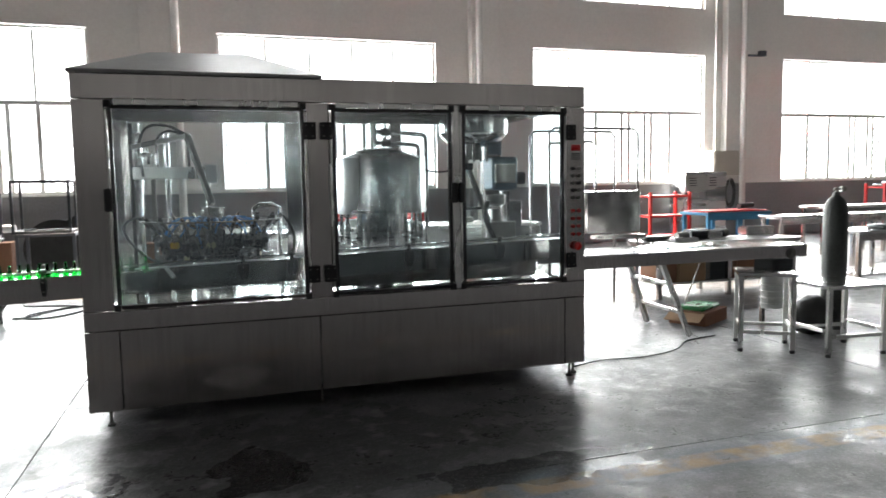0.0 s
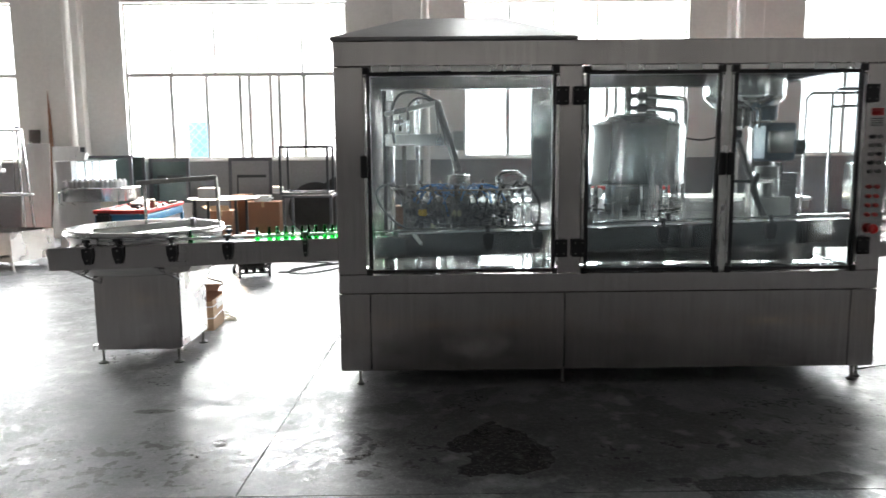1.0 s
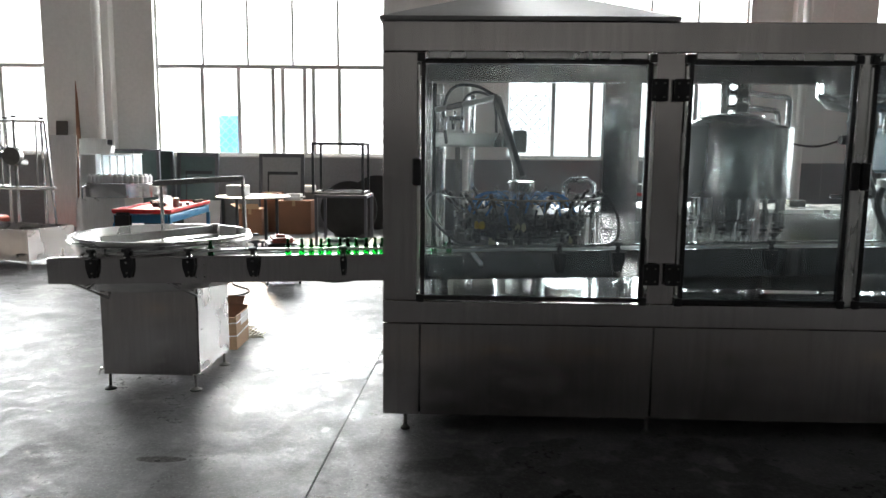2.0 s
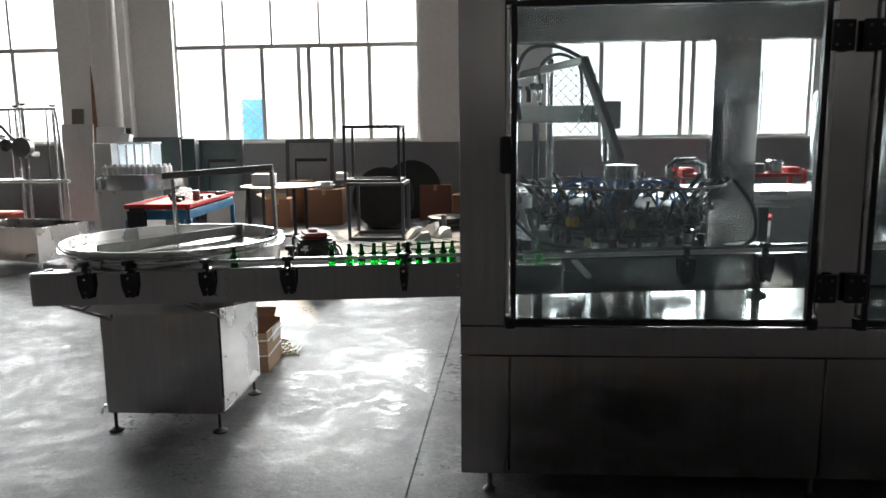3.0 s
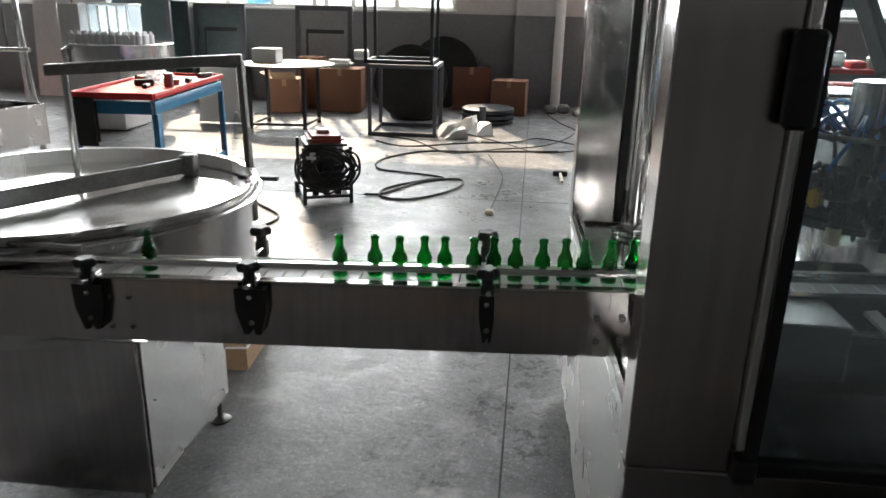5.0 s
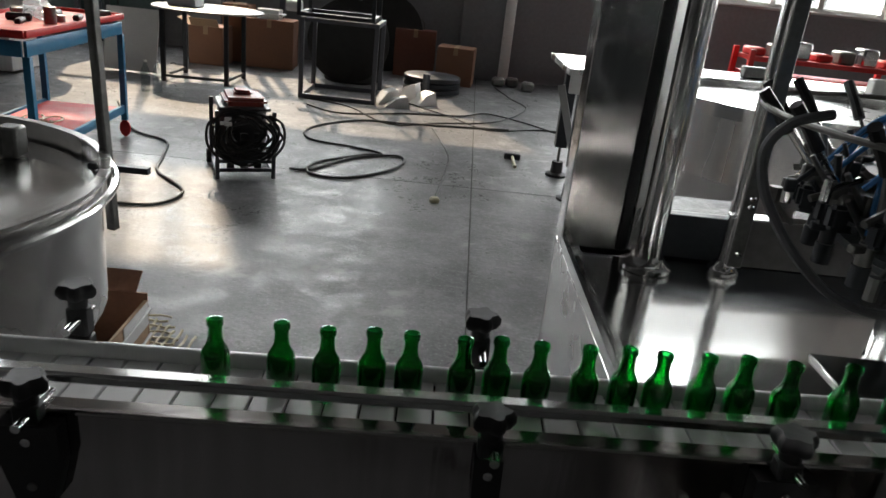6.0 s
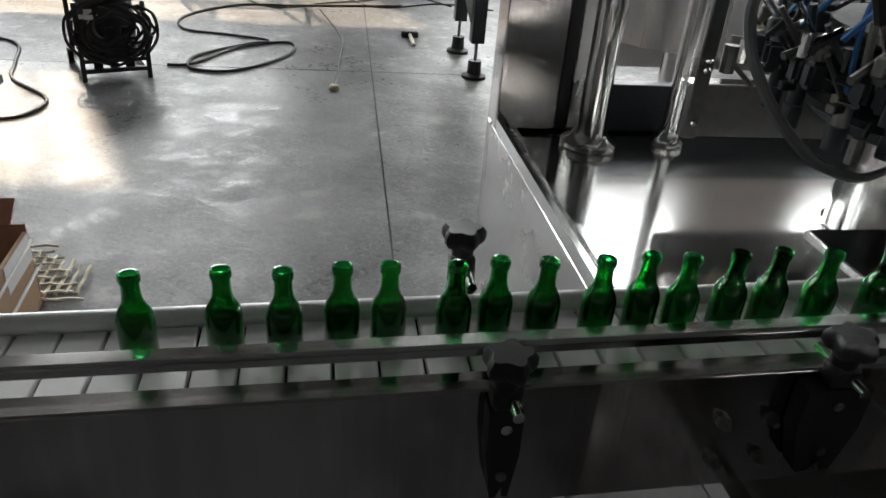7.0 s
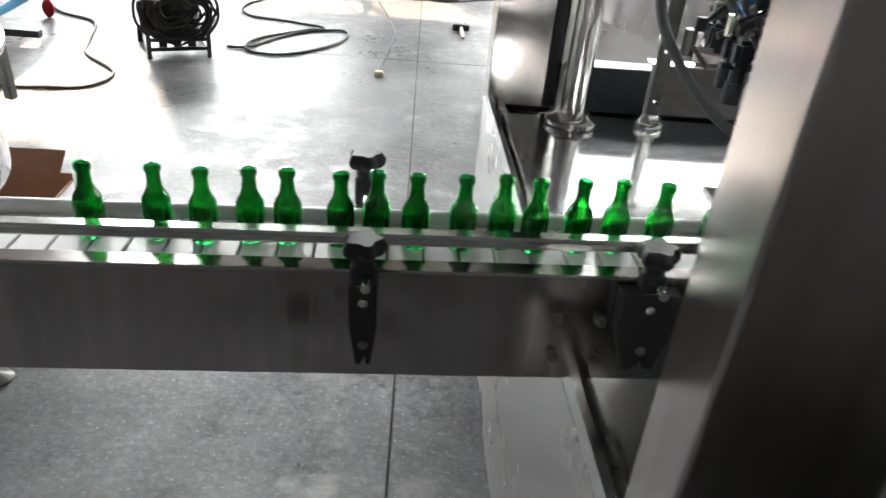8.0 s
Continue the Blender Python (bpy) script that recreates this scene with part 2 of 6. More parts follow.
HOSE_BLUE = material("blue_air_hose", (0.03, 0.18, 0.45), 0.35, 0, 0.1, 8, 60, 0.03)
HOSE_GREY = material("grey_rubber_hose", (0.10, 0.105, 0.11), 0.4, 0, 0.1, 8, 60, 0.03)
MOTOR_BLUE = material("blue_grey_motor_paint", (0.07, 0.12, 0.16), 0.4, 0.1, 0.2, 8, 60, 0.05)
RED_PL = material("red_push_button", (0.55, 0.02, 0.02), 0.35, 0, 0.1, 8, 60, 0.02)
RED = material("red_enamel", (0.55, 0.014, 0.014), 0.5, 0, 0.15, 6, 50, 0.04)
BLUE = material("blue_enamel", (0.02, 0.16, 0.30), 0.4, 0, 0.15, 6, 50, 0.04)
CARD = material("brown_cardboard", (0.25, 0.125, 0.075), 0.85, 0, 0.15, 4, 60, 0.1)
CARD_IN = material("pale_cardboard", (0.42, 0.28, 0.17), 0.85, 0, 0.12, 4, 60, 0.1)
GREEN_GLASS = material("green_bottle_glass", (0.014, 0.33, 0.065), 0.03, 0, 0.05, 8, 60, 0.0, rough_vary=0.01, Transmission_Weight=1.0, IOR=1.45)
CLEAR_PL = pane_material("clear_plastic", (0.80, 0.84, 0.85), 0.08)
FROST_PL = pane_material("frosted_plastic", (0.85, 0.87, 0.88), 0.15, 0.4)
WHITE_PL = material("white_plastic", (0.75, 0.75, 0.74), 0.4, 0, 0.06, 6, 50, 0.03)
ORANGE = material("orange_paint", (0.60, 0.10, 0.02), 0.4, 0, 0.15, 6, 50, 0.04)

# ---- mesh helpers ----
ROOT = {}


def thing(name, loc, label, category, group="", kind=""):
    ob = new(name)
    ob.empty_display_size = 0.1
    ob.location = loc
    ROOT[ob] = Vector(loc)
    return tagged(ob, label, category, group, kind)


def part(name, bm, mat, parent=None, label=""):
    shift = ROOT.get(parent, Vector())
    if shift.length:
        bmesh.ops.translate(bm, verts=bm.verts, vec=-shift)
    me = bpy.data.meshes.new(name)
    bm.to_mesh(me)
    bm.free()
    for p in me.polygons:
        p.use_smooth = True
    me.set_sharp_from_angle(angle=radians(38))
    me.materials.append(mat)
    ob = new(name, me)
    if parent:
        ob.parent = parent
        ROOT[ob] = shift
    if label:
        ob["label"] = label
    return ob


def solid(name, bm, mat, label, category, group="", kind=""):
    """A thing that is one mesh, with its origin at the middle of its base."""
    lo = [min(v.co[k] for v in bm.verts) for k in range(3)]
    hi = [max(v.co[k] for v in bm.verts) for k in range(3)]
    base = Vector(((lo[0] + hi[0]) / 2, (lo[1] + hi[1]) / 2, lo[2]))
    bmesh.ops.translate(bm, verts=bm.verts, vec=-base)
    ob = part(name, bm, mat)
    ob.location = base
    return tagged(ob, label, category, group, kind)


def B():
    return bmesh.new()


def box(bm, x0, x1, y0, y1, z0, z1, b=0.0, m=None, seg=1):
    t = bmesh.new()
    bmesh.ops.create_cube(t, size=1)
    bmesh.ops.scale(t, vec=(x1 - x0, y1 - y0, z1 - z0), verts=t.verts)
    if b:
        bmesh.ops.bevel(t, geom=list(t.edges), offset=b, segments=seg, affect="EDGES", clamp_overlap=True)
    bmesh.ops.translate(t, vec=((x0 + x1) / 2, (y0 + y1) / 2, (z0 + z1) / 2), verts=t.verts)
    if m:
        bmesh.ops.transform(t, matrix=m, verts=t.verts)
    join(bm, t)
    return bm


def join(bm, t):
    vs = [bm.verts.new(v.co) for v in t.verts]
    t.verts.index_update()
    for f in t.faces:
        bm.faces.new([vs[v.index] for v in f.verts])
    t.free()


def tube(bm, pts, r, seg=8, close=False, taper=None):
    """A round bar or hose along points."""
    pts = [Vector(p) for p in pts]
    n = len(pts)
    rings = []
    side = None
    for i, p in enumerate(pts):
        a = pts[(i - 1) % n] if (close or i) else p
        c = pts[(i + 1) % n] if (close or i < n - 1) else p
        d = (c - a).normalized()
        if side is None:
            side = d.orthogonal().normalized()
        side = (side - d * side.dot(d)).normalized()
        up = d.cross(side)
        rr = r if taper is None else taper[i]
        rings.append([bm.verts.new(p + (side * math.cos(k * math.tau / seg) + up * math.sin(k * math.tau / seg)) * rr) for k in range(seg)])
    for i in range(n if close else n - 1):
        u, v = rings[i], rings[(i + 1) % n]
        for k in range(seg):
            bm.faces.new((u[k], u[(k + 1) % seg], v[(k + 1) % seg], v[k]))
    if not close:
        bm.faces.new(rings[0][::-1])
        bm.faces.new(rings[-1])
    return bm


def smooth_path(pts, steps=6):
    """Points along a soft curve through the given ones."""
    pts = [Vector(p) for p in pts]
    out = []
    for i in range(len(pts) - 1):
        p0, p1, p2, p3 = pts[max(0, i - 1)], pts[i], pts[i + 1], pts[min(len(pts) - 1, i + 2)]
        for s in range(steps):
            t = s / steps
            out.append(0.5 * (2 * p1 + (p2 - p0) * t + (2 * p0 - 5 * p1 + 4 * p2 - p3) * t * t + (3 * p1 - p0 - 3 * p2 + p3) * t ** 3))
    return out + [pts[-1]]


def hose(bm, pts, r, seg=7, steps=6):
    return tube(bm, smooth_path(pts, steps), r, seg)


def rod(bm, a, c, r, seg=12):
    return tube(bm, (a, c), r, seg)


def lathe(bm, profile, cx=0, cy=0, seg=24, closed=True):
    """Turn rows of (radius, height) round an upright axis; closed: the ends are capped."""
    rings = []
    for r, z in profile:
        rings.append([bm.verts.new((cx + r * math.cos(k * math.tau / seg), cy + r * math.sin(k * math.tau / seg), z)) for k in range(seg)])
    for u, v in zip(rings, rings[1:]):
        for k in range(seg):
            bm.faces.new((u[k], u[(k + 1) % seg], v[(k + 1) % seg], v[k]))
    if closed:
        bm.faces.new(rings[0][::-1])
        bm.faces.new(rings[-1])
    else:
        u, v = rings[-1], rings[0]
        for k in range(seg):
            bm.faces.new((u[k], u[(k + 1) % seg], v[(k + 1) % seg], v[k]))
    return bm


def turned(profile, at, seg=12, axis="X"):
    """A turned piece that points to the front (-y), or along x, from a place."""
    bm = lathe(B(), profile, 0, 0, seg)
    turn = Matrix.Rotation(math.pi / 2, 4, "X") if axis == "X" else Matrix.Rotation(math.pi / 2, 4, "Y")
    bmesh.ops.transform(bm, matrix=Matrix.Translation(at) @ turn, verts=bm.verts)
    return bm


def beam(bm, a, c, w, h, b=0.0):
    """A square bar between two points."""
    a, c = Vector(a), Vector(c)
    d = c - a
    turn = d.to_track_quat("X", "Z").to_matrix().to_4x4()
    return box(bm, 0, d.length, -w / 2, w / 2, -h / 2, h / 2, b, Matrix.Translation(a) @ turn)


def prism(bm, outline, y0, y1, m=None):
    """An outline in x and z drawn out along y."""
    t = bmesh.new()
    a = [t.verts.new((x, y0, z)) for x, z in outline]
    c = [t.verts.new((x, y1, z)) for x, z in outline]
    t.faces.new(a)
    t.faces.new(c[::-1])
    for k in range(len(a)):
        j = (k + 1) % len(a)
        t.faces.new((a[j], a[k], c[k], c[j]))
    bmesh.ops.recalc_face_normals(t, faces=t.faces)
    if m:
        bmesh.ops.transform(t, matrix=m, verts=t.verts)
    join(bm, t)
    return bm


def structure(name, bm, mat, label, category):
    return tagged(part(name, bm, mat), label, category, kind="structure")


# ---- the hall ----
X0, X1, Y0 = -22.0, 29.0, -24.0
TOP = 8.8
WT = 0.32


def back_wall():
    bm = B()
    y0, y1 = WALL_Y, WALL_Y + WT
    dz = 1.40
    for z0, z1, holes in ((dz, SILL, 0), (SILL, HEAD, 1), (HEAD, UP_SILL, 0), (UP_SILL, UP_HEAD, 1), (UP_HEAD, TOP, 0)):
        if not holes:
            box(bm, X0, X1, y0, y1, z0, z1)
            continue
        edges = [X0] + [e for w in (WINDOWS if z0 == SILL else UPPER) for e in w] + [X1]
        for a, c in zip(edges[::2], edges[1::2]):
            box(bm, a, c, y0, y1, z0, z1)
    wall = structure("wall_north", bm, PLASTER, "cream plastered factory wall with tall window rows", "wall")
    structure("wall_north_dado", box(B(), X0, X1, y0 - 0.004, y1, 0, dz), DADO, "dark grey painted lower band of the wall", "wall")
    return wall


back_wall()
for i, x in enumerate((-13.98, -6.93, 0.1, 7.0, 13.95, 21.5)):
    bm = box(B(), x - 0.34, x + 0.34, WALL_Y - 0.22, WALL_Y - 0.002, 1.40, TOP, 0.01)
    structure("pilaster", bm, PLASTER, "cream plastered pilaster between the windows", "pilaster")
    bm = box(B(), x - 0.344, x + 0.344, WALL_Y - 0.224, WALL_Y - 0.006, 0, 1.40, 0.01)
    structure("pilaster_dado", bm, DADO, "grey painted foot of the pilaster", "pilaster")


def window_unit(name, x0, x1, z0, z1, transom, label):
    w = tagged(new(name), label, "window", kind="structure")
    y0, y1 = WALL_Y + 0.10, WALL_Y + 0.17
    f = 0.05
    bm = B()
    box(bm, x0, x1, y0, y1, z0, z0 + f)
    box(bm, x0, x1, y0, y1, z1 - f, z1)
    box(bm, x0, x0 + f, y0, y1, z0 + f, z1 - f)
    box(bm, x1 - f, x1, y0, y1, z0 + f, z1 - f)
    part("window_frame", bm, FRAME, w)
    cols = 5
    step = (x1 - x0 - 2 * f) / cols
    if transom:
        part("transom_bar", box(B(), x0 + f, x1 - f, y0 - 0.004, y1, transom - 0.04, transom + 0.04), FRAME, w)
    for k in range(1, cols):
        x = x0 + f + k * step
        part("mullion", box(B(), x - 0.022, x + 0.022, y0 + 0.01, y1 - 0.01, (transom + 0.03) if transom else z0 + f, z1 - f), FRAME, w)
    if transom:
        xs = [0, 0.193, 0.356, 0.51, 0.553, 0.65, 0.69, 0.805, 1.0]
        for k in xs[1:-1]:
            x = x0 + f + k * (x1 - x0 - 2 * f)
            part("sash_stile", box(B(), x - 0.04, x + 0.04, y0 + 0.005, y1 - 0.005, z0 + f, transom - 0.03), FRAME, w)
        sill = part("window_sill", box(B(), x0 - 0.03, x1 + 0.03, WALL_Y - 0.04, WALL_Y + 0.10, z0 - 0.036, z0 - 0.002, 0.006), FRAME, w)
        p = part("pane", box(B(), x0 + f, x1 - f, y0 + 0.03, y0 + 0.036, z0 + f, transom - 0.03), PANE, w)
        p.visible_shadow = False
    p = part("pane", box(B(), x0 + f, x1 - f, y0 + 0.03, y0 + 0.036, (transom + 0.03) if transom else z0 + f, z1 - f), PANE, w)
    p.visible_shadow = False
    return w


for i, (x0, x1) in enumerate(WINDOWS):
    window_unit("window_%d" % (i + 1), x0, x1, SILL, HEAD, TRANSOM, "tall white-framed sliding factory window blown out by daylight")
    window_unit("window_%d" % (i + 1 + len(WINDOWS)), *UPPER[i], UP_SILL, UP_HEAD, 0, "upper white-framed factory window row")


def lattice(x0, x1, z0, z1, y, r):
    bm = B()
    step = 0.19
    w, hgt = x1 - x0, z1 - z0
    k = -hgt
    while k < w:
        for s in (1, -1):
            a0, a1 = max(k, 0), min(k + hgt, w)
            if a1 - a0 > 0.03:
                za, zb = (a0 - k), (a1 - k)
                pa = (x0 + a0, y, z0 + (za if s > 0 else hgt - za))
                pb = (x0 + a1, y, z0 + (zb if s > 0 else hgt - zb))
                rod(bm, pa, pb, r, 4)
        k += step
    for x in (x0, x1):
        rod(bm, (x, y, z0), (x, y, z1), 0.012, 4)
    return bm


for x0, x1, z0, z1 in ((16.8, 17.42, 1.5, 2.92), (19.16, 19.8, 1.5, 2.92), (-2.04, -1.27, 1.5, 2.54), (-4.70, -4.27, 1.5, 2.54), (4.48, 5.14, 1.5, 2.67), (1.31, 2.1, 1.5, 2.75)):
    structure("window_grille", lattice(x0, x1, z0, z1, WALL_Y + 0.42, 0.024 if x0 > 10 else 0.010), GRILLE, "diamond lattice security grille outside the window", "grille")
structure("outside_board", box(B(), -4.74, -4.26, WALL_Y + 0.6, WALL_Y + 0.63, 1.2, 2.25), BLUE_OUT, "bright blue board standing outside the window", "board")

# unseen closing walls, dim above and near-black below to limit bounced light
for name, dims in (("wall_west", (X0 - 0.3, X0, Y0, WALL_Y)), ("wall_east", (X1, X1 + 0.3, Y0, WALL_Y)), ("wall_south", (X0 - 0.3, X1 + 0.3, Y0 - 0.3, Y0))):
    structure(name, box(B(), *dims, 2.8, TOP), FAR_UPPER, "unseen upper wall closing the hall, coloured dim to limit bounced light", "wall")
    structure(name + "_foot", box(B(), *dims, 0, 2.8), FAR_WALL, "unseen lower wall closing the hall, coloured near-black to darken reflections", "wall")
# unseen ceiling; its dark colour keeps fill light low
structure("ceiling", box(B(), X0 - 0.3, X1 + 0.3, Y0 - 0.3, WALL_Y + WT, TOP, TOP + 0.2), CEIL, "unseen hall ceiling, coloured dark to cut bounced light", "ceiling")
HAZE = bpy.data.materials.new("hazy_sky")
HAZE.use_nodes = True
hz = HAZE.node_tree.nodes
em = hz.new("ShaderNodeEmission")
em.inputs[0].default_value, em.inputs[1].default_value = (0.99, 1.0, 1.0, 1), 1.8
HAZE.node_tree.links.new(em.outputs[0], hz["Material Output"].inputs[0])
structure("backdrop", box(B(), -70, 110, 42, 42.1, -0.1, 21), HAZE, "plain bright hazy sky outside the windows", "backdrop")
structure("ground", box(B(), -300, 300, -300, 300, -0.3, -0.14), JOINT, "dark ground under and round the hall", "ground")
structure("floor_joints", box(B(), X0, X1, Y0, WALL_Y, -0.14, -0.006), JOINT, "dark filler in the floor joints", "floor")
floor = tagged(new("floor"), "polished grey concrete floor slabs, scuffed and damp", "floor", kind="structure")
jx = [X0] + [-0.207 + 6.0 * k for k in range(-3, 5)] + [X1]
jy = [Y0, -15.5, -9.0, -3.2, 2.95, 9.27, WALL_Y]
for a, c in zip(jx, jx[1:]):
    for d, e in zip(jy, jy[1:]):
        bm = box(B(), a + 0.004, c - 0.004, d + 0.004, e - 0.004, -0.10, 0.0)
        for v in bm.verts:
            if X0 + 1 < v.co.x < X1 - 1:
                v.co.x += 0.029 * (v.co.y - 6.3)
        part("slab", bm, FLOOR, floor)
for x in (-6.78, 0.43, 6.81, 14.05):
    bm = rod(B(), (x, WALL_Y - 0.32, 0.0), (x, WALL_Y - 0.32, TOP), 0.075, 16)
    for z in (1.9, 4.2, 6.4):
        tube(bm, ((x, WALL_Y - 0.32, z), (x, WALL_Y - 0.32, z + 0.09)), 0.086, 16)
    solid("drain_pipe", bm, PLASTER, "cream painted drain pipe running up the pilaster", "pipe", kind="structure")

# ---- the bottling machine ----
MX, MY0, MY1, MZ0, MZ1 = 3.52, 4.5, 6.25, 0.11, 2.24
C = 0.165
DZ0, DZ1 = 0.765, 2.075
machine = thing("bottling_machine", (MX / 2, (MY0 + MY1) / 2, 0), "brushed stainless bottle rinsing, filling and capping machine with glass doors", "machine")


def mpart(name, bm, mat, label=""):
    return part(name, bm, mat, machine, label)


for x0, x1 in ((-0.02, C), (1.405, 1.555), (MX - C, MX)):
    mpart("front_column", box(B(), x0, x1, MY0, MY0 + 0.09, 0.757, MZ1 - 0.16, 0.004), STEEL)
for x0, x1 in ((0, C), (1.45, 1.72), (2.42, 2.52), (MX - C, MX)):
    mpart("rear_column", box(B(), x0, x1, MY1 - 0.10, MY1, 0.745, MZ1 - 0.16, 0.004), STEEL)
mpart("front_top_beam", box(B(), -0.02, MX, MY0, MY0 + 0.09, MZ1 - 0.158, MZ1, 0.006), STEEL)
mpart("rear_top_beam", box(B(), 0, MX, MY1 - 0.1, MY1, MZ1 - 0.158, MZ1, 0.006), STEEL)
for x0, x1 in ((0, 0.09), (MX - 0.09, MX)):
    mpart("side_top_beam", box(B(), x0, x1, MY0 + 0.092, MY1 - 0.102, MZ1 - 0.158, MZ1, 0.004), STEEL)
mpart("top_panel", box(B(), 0.092, MX - 0.092, MY0 + 0.092, MY1 - 0.102, MZ1 - 0.03, MZ1 - 0.004), STEEL)
mpart("lower_rail", box(B(), -0.02, MX, MY0, MY0 + 0.05, 0.632, 0.755, 0.003), STEEL)
mpart("front_panel", box(B(), C + 0.02, 1.455, MY0 + 0.002, MY0 + 0.04, MZ0, 0.628, 0.003), STEEL)
mpart("front_panel", box(B(), 1.461, MX - C - 0.01, MY0 + 0.002, MY0 + 0.04, MZ0, 0.628, 0.003), STEEL)
for x0, x1 in ((-0.02, C + 0.016), (MX - C - 0.006, MX)):
    mpart("corner_panel", box(B(), x0, x1, MY0, MY0 + 0.04, MZ0, 0.628, 0.003), STEEL)
for x0, x1 in ((0, 0.03), (MX - 0.03, MX)):
    mpart("side_panel", box(B(), x0, x1, MY0 + 0.052, MY1 - 0.04, MZ0, 0.74, 0.003), STEEL_H)
mpart("rear_panel", box(B(), 0, MX, MY1 - 0.04, MY1, MZ0, 0.74, 0.003), STEEL)
mpart("base_plate", box(B(), 0.03, MX - 0.03, MY0 + 0.045, MY1 - 0.045, MZ0, MZ0 + 0.03), DARK)
mpart("work_table", box(B(), 0.034, MX - 0.034, MY0 + 0.06, MY1 - 0.11, 0.715, 0.735, 0.002), DRIP, "shiny stainless drip table inside the machine")
bm = B()
box(bm, 0.0, 0.014, MY0 + 0.095, MY1 - 0.105, 0.742, 0.775)
box(bm, 0.034, 0.046, MY0 + 0.095, MY1 - 0.105, 0.738, 0.765)
mpart("side_lip", bm, STEEL_B)
# hipped cover over the first bay
bm = B()
lo = [(-0.035, MY0 - 0.012, 2.262), (1.52, MY0 - 0.012, 2.262), (1.52, MY1, 2.262), (-0.035, MY1, 2.262)]
hi = [(0.41, MY0 + 0.80, 2.51), (1.08, MY0 + 0.80, 2.52), (1.08, MY1 - 0.86, 2.52), (0.41, MY1 - 0.86, 2.51)]
a = [bm.verts.new(p) for p in lo]
d = [bm.verts.new((p[0], p[1], 2.242)) for p in lo]
c = [bm.verts.new(p) for p in hi]
for k in range(4):
    j = (k + 1) % 4
    bm.faces.new((a[k], a[j], c[j], c[k]))
    bm.faces.new((d[k], d[j], a[j], a[k]))
bm.faces.new(c)
bm.faces.new(d[::-1])
mpart("hipped_cover", bm, material("dull_cover_sheet", (0.36, 0.355, 0.35), 0.55, 0.4, 0.12, 2.0, 40, 0.02), "dull grey hipped sheet-metal cover")
for x, y in ((0.10, MY0 + 0.07), (1.46, MY0 + 0.07), (MX - 0.11, MY0 + 0.05), (MX - 0.04, MY0 + 0.12), (0.10, MY1 - 0.1), (MX - 0.1, MY1 - 0.1)):
    bm = lathe(B(), ((0.026, 0), (0.028, 0.012), (0.014, 0.022), (0.010, 0.03), (0.010, 0.105)), x, y, 12)
    mpart("levelling_foot", bm, CAST)


def glass_door(x0, x1, y, hinge_x, handle_x, out=-1, name="glass_door"):
    g = 0.022
    d = mpart(name, box(B(), x0, x1, y, y + 0.03, DZ0, DZ0 + g), BLACK, "glass door edged in black rubber")
    part("top_seal", box(B(), x0, x1, y, y + 0.03, DZ1 - 0.03 - g, DZ1 - 0.03), BLACK, d)
    part("side_seal", box(B(), x0, x0 + g, y, y + 0.03, DZ0 + g, DZ1 - 0.03 - g), BLACK, d)
    part("side_seal", box(B(), x1 - g, x1, y, y + 0.03, DZ0 + g, DZ1 - 0.03 - g), BLACK, d)
    part("top_profile", box(B(), x0 + 0.03, x1 - 0.03, y - 0.006, y + 0.03, DZ1 - 0.029, DZ1 + 0.008, 0.004), ALU, d)
    if name == "glass_door":
        for x in (x0, x1):
            for z in (DZ0, DZ1 - 0.03):
                part("corner_block", box(B(), x - 0.02, x + 0.02, y - 0.012, y + 0.03, z - 0.014, z + 0.03, 0.003), BLACK, d)
        sx = 1 if hinge_x > (x0 + x1) / 2 else -1
        for z in (DZ0 + 0.10, DZ1 - 0.24):
            h = part("hinge", box(B(), min(hinge_x, hinge_x - 0.085 * sx), max(hinge_x, hinge_x - 0.085 * sx), y - 0.022, y - 0.006, z, z + 0.115, 0.004), BLACK, d)
            for k in range(4):
                px, pz = hinge_x - sx * (0.022 + 0.046 * (k % 2)), z + 0.022 + 0.07 * (k // 2)
                part("screw", turned(((0.006, -0.003), (0.004, 0.003)), (px, y - 0.023, pz), 8), CAST, d)
        part("handle", box(B(), handle_x - 0.024, handle_x + 0.024, y - 0.036, y - 0.004, 1.385, 1.53, 0.008), BLACK, d)
        for x in (x0 - 0.012, x1 + 0.012):
            part("side_profile", box(B(), x - 0.008, x + 0.008, y - 0.004, y + 0.02, DZ0 + 0.05, DZ1 - 0.06, 0.003), ALU, d)
    p = part("pane", box(B(), x0 + g, x1 - g, y + 0.012, y + 0.018, DZ0 + g, DZ1 - 0.03 - g), DOOR_GLASS, d, "slightly smoky glass pane")
    p.visible_shadow = False


glass_door(0.185, 1.385, MY0 - 0.012, 1.465, 0.165)
glass_door(1.575, 2.435, MY0 - 0.012, 1.495, 2.445)
glass_door(2.515, 3.335, MY0 - 0.012, 3.43, 2.50)
mpart("door_post", box(B(), 2.447, 2.503, MY0 - 0.006, MY0 + 0.06, 0.76, MZ1 - 0.16, 0.006), ALU)

# control strip on the last column
mpart("display", box(B(), 3.405, 3.475, MY0 - 0.01, MY0 - 0.001, 1.755, 1.80, 0.002), RED_PL, "small red digital display")
for r in range(9):
    for s in range(2):
        z = 1.62 - r * 0.055 if r < 5 else 1.60 - r * 0.06
        x = 3.415 + 0.05 * s
        bm = turned(((0.014, 0), (0.014, 0.008), (0.009, 0.010), (0.009, 0.022)), (x, MY0 - 0.002, z), 12)
        mpart("push_button", bm, RED_PL if r >= 5 else (CAST if (r + s) % 3 else BLACK))
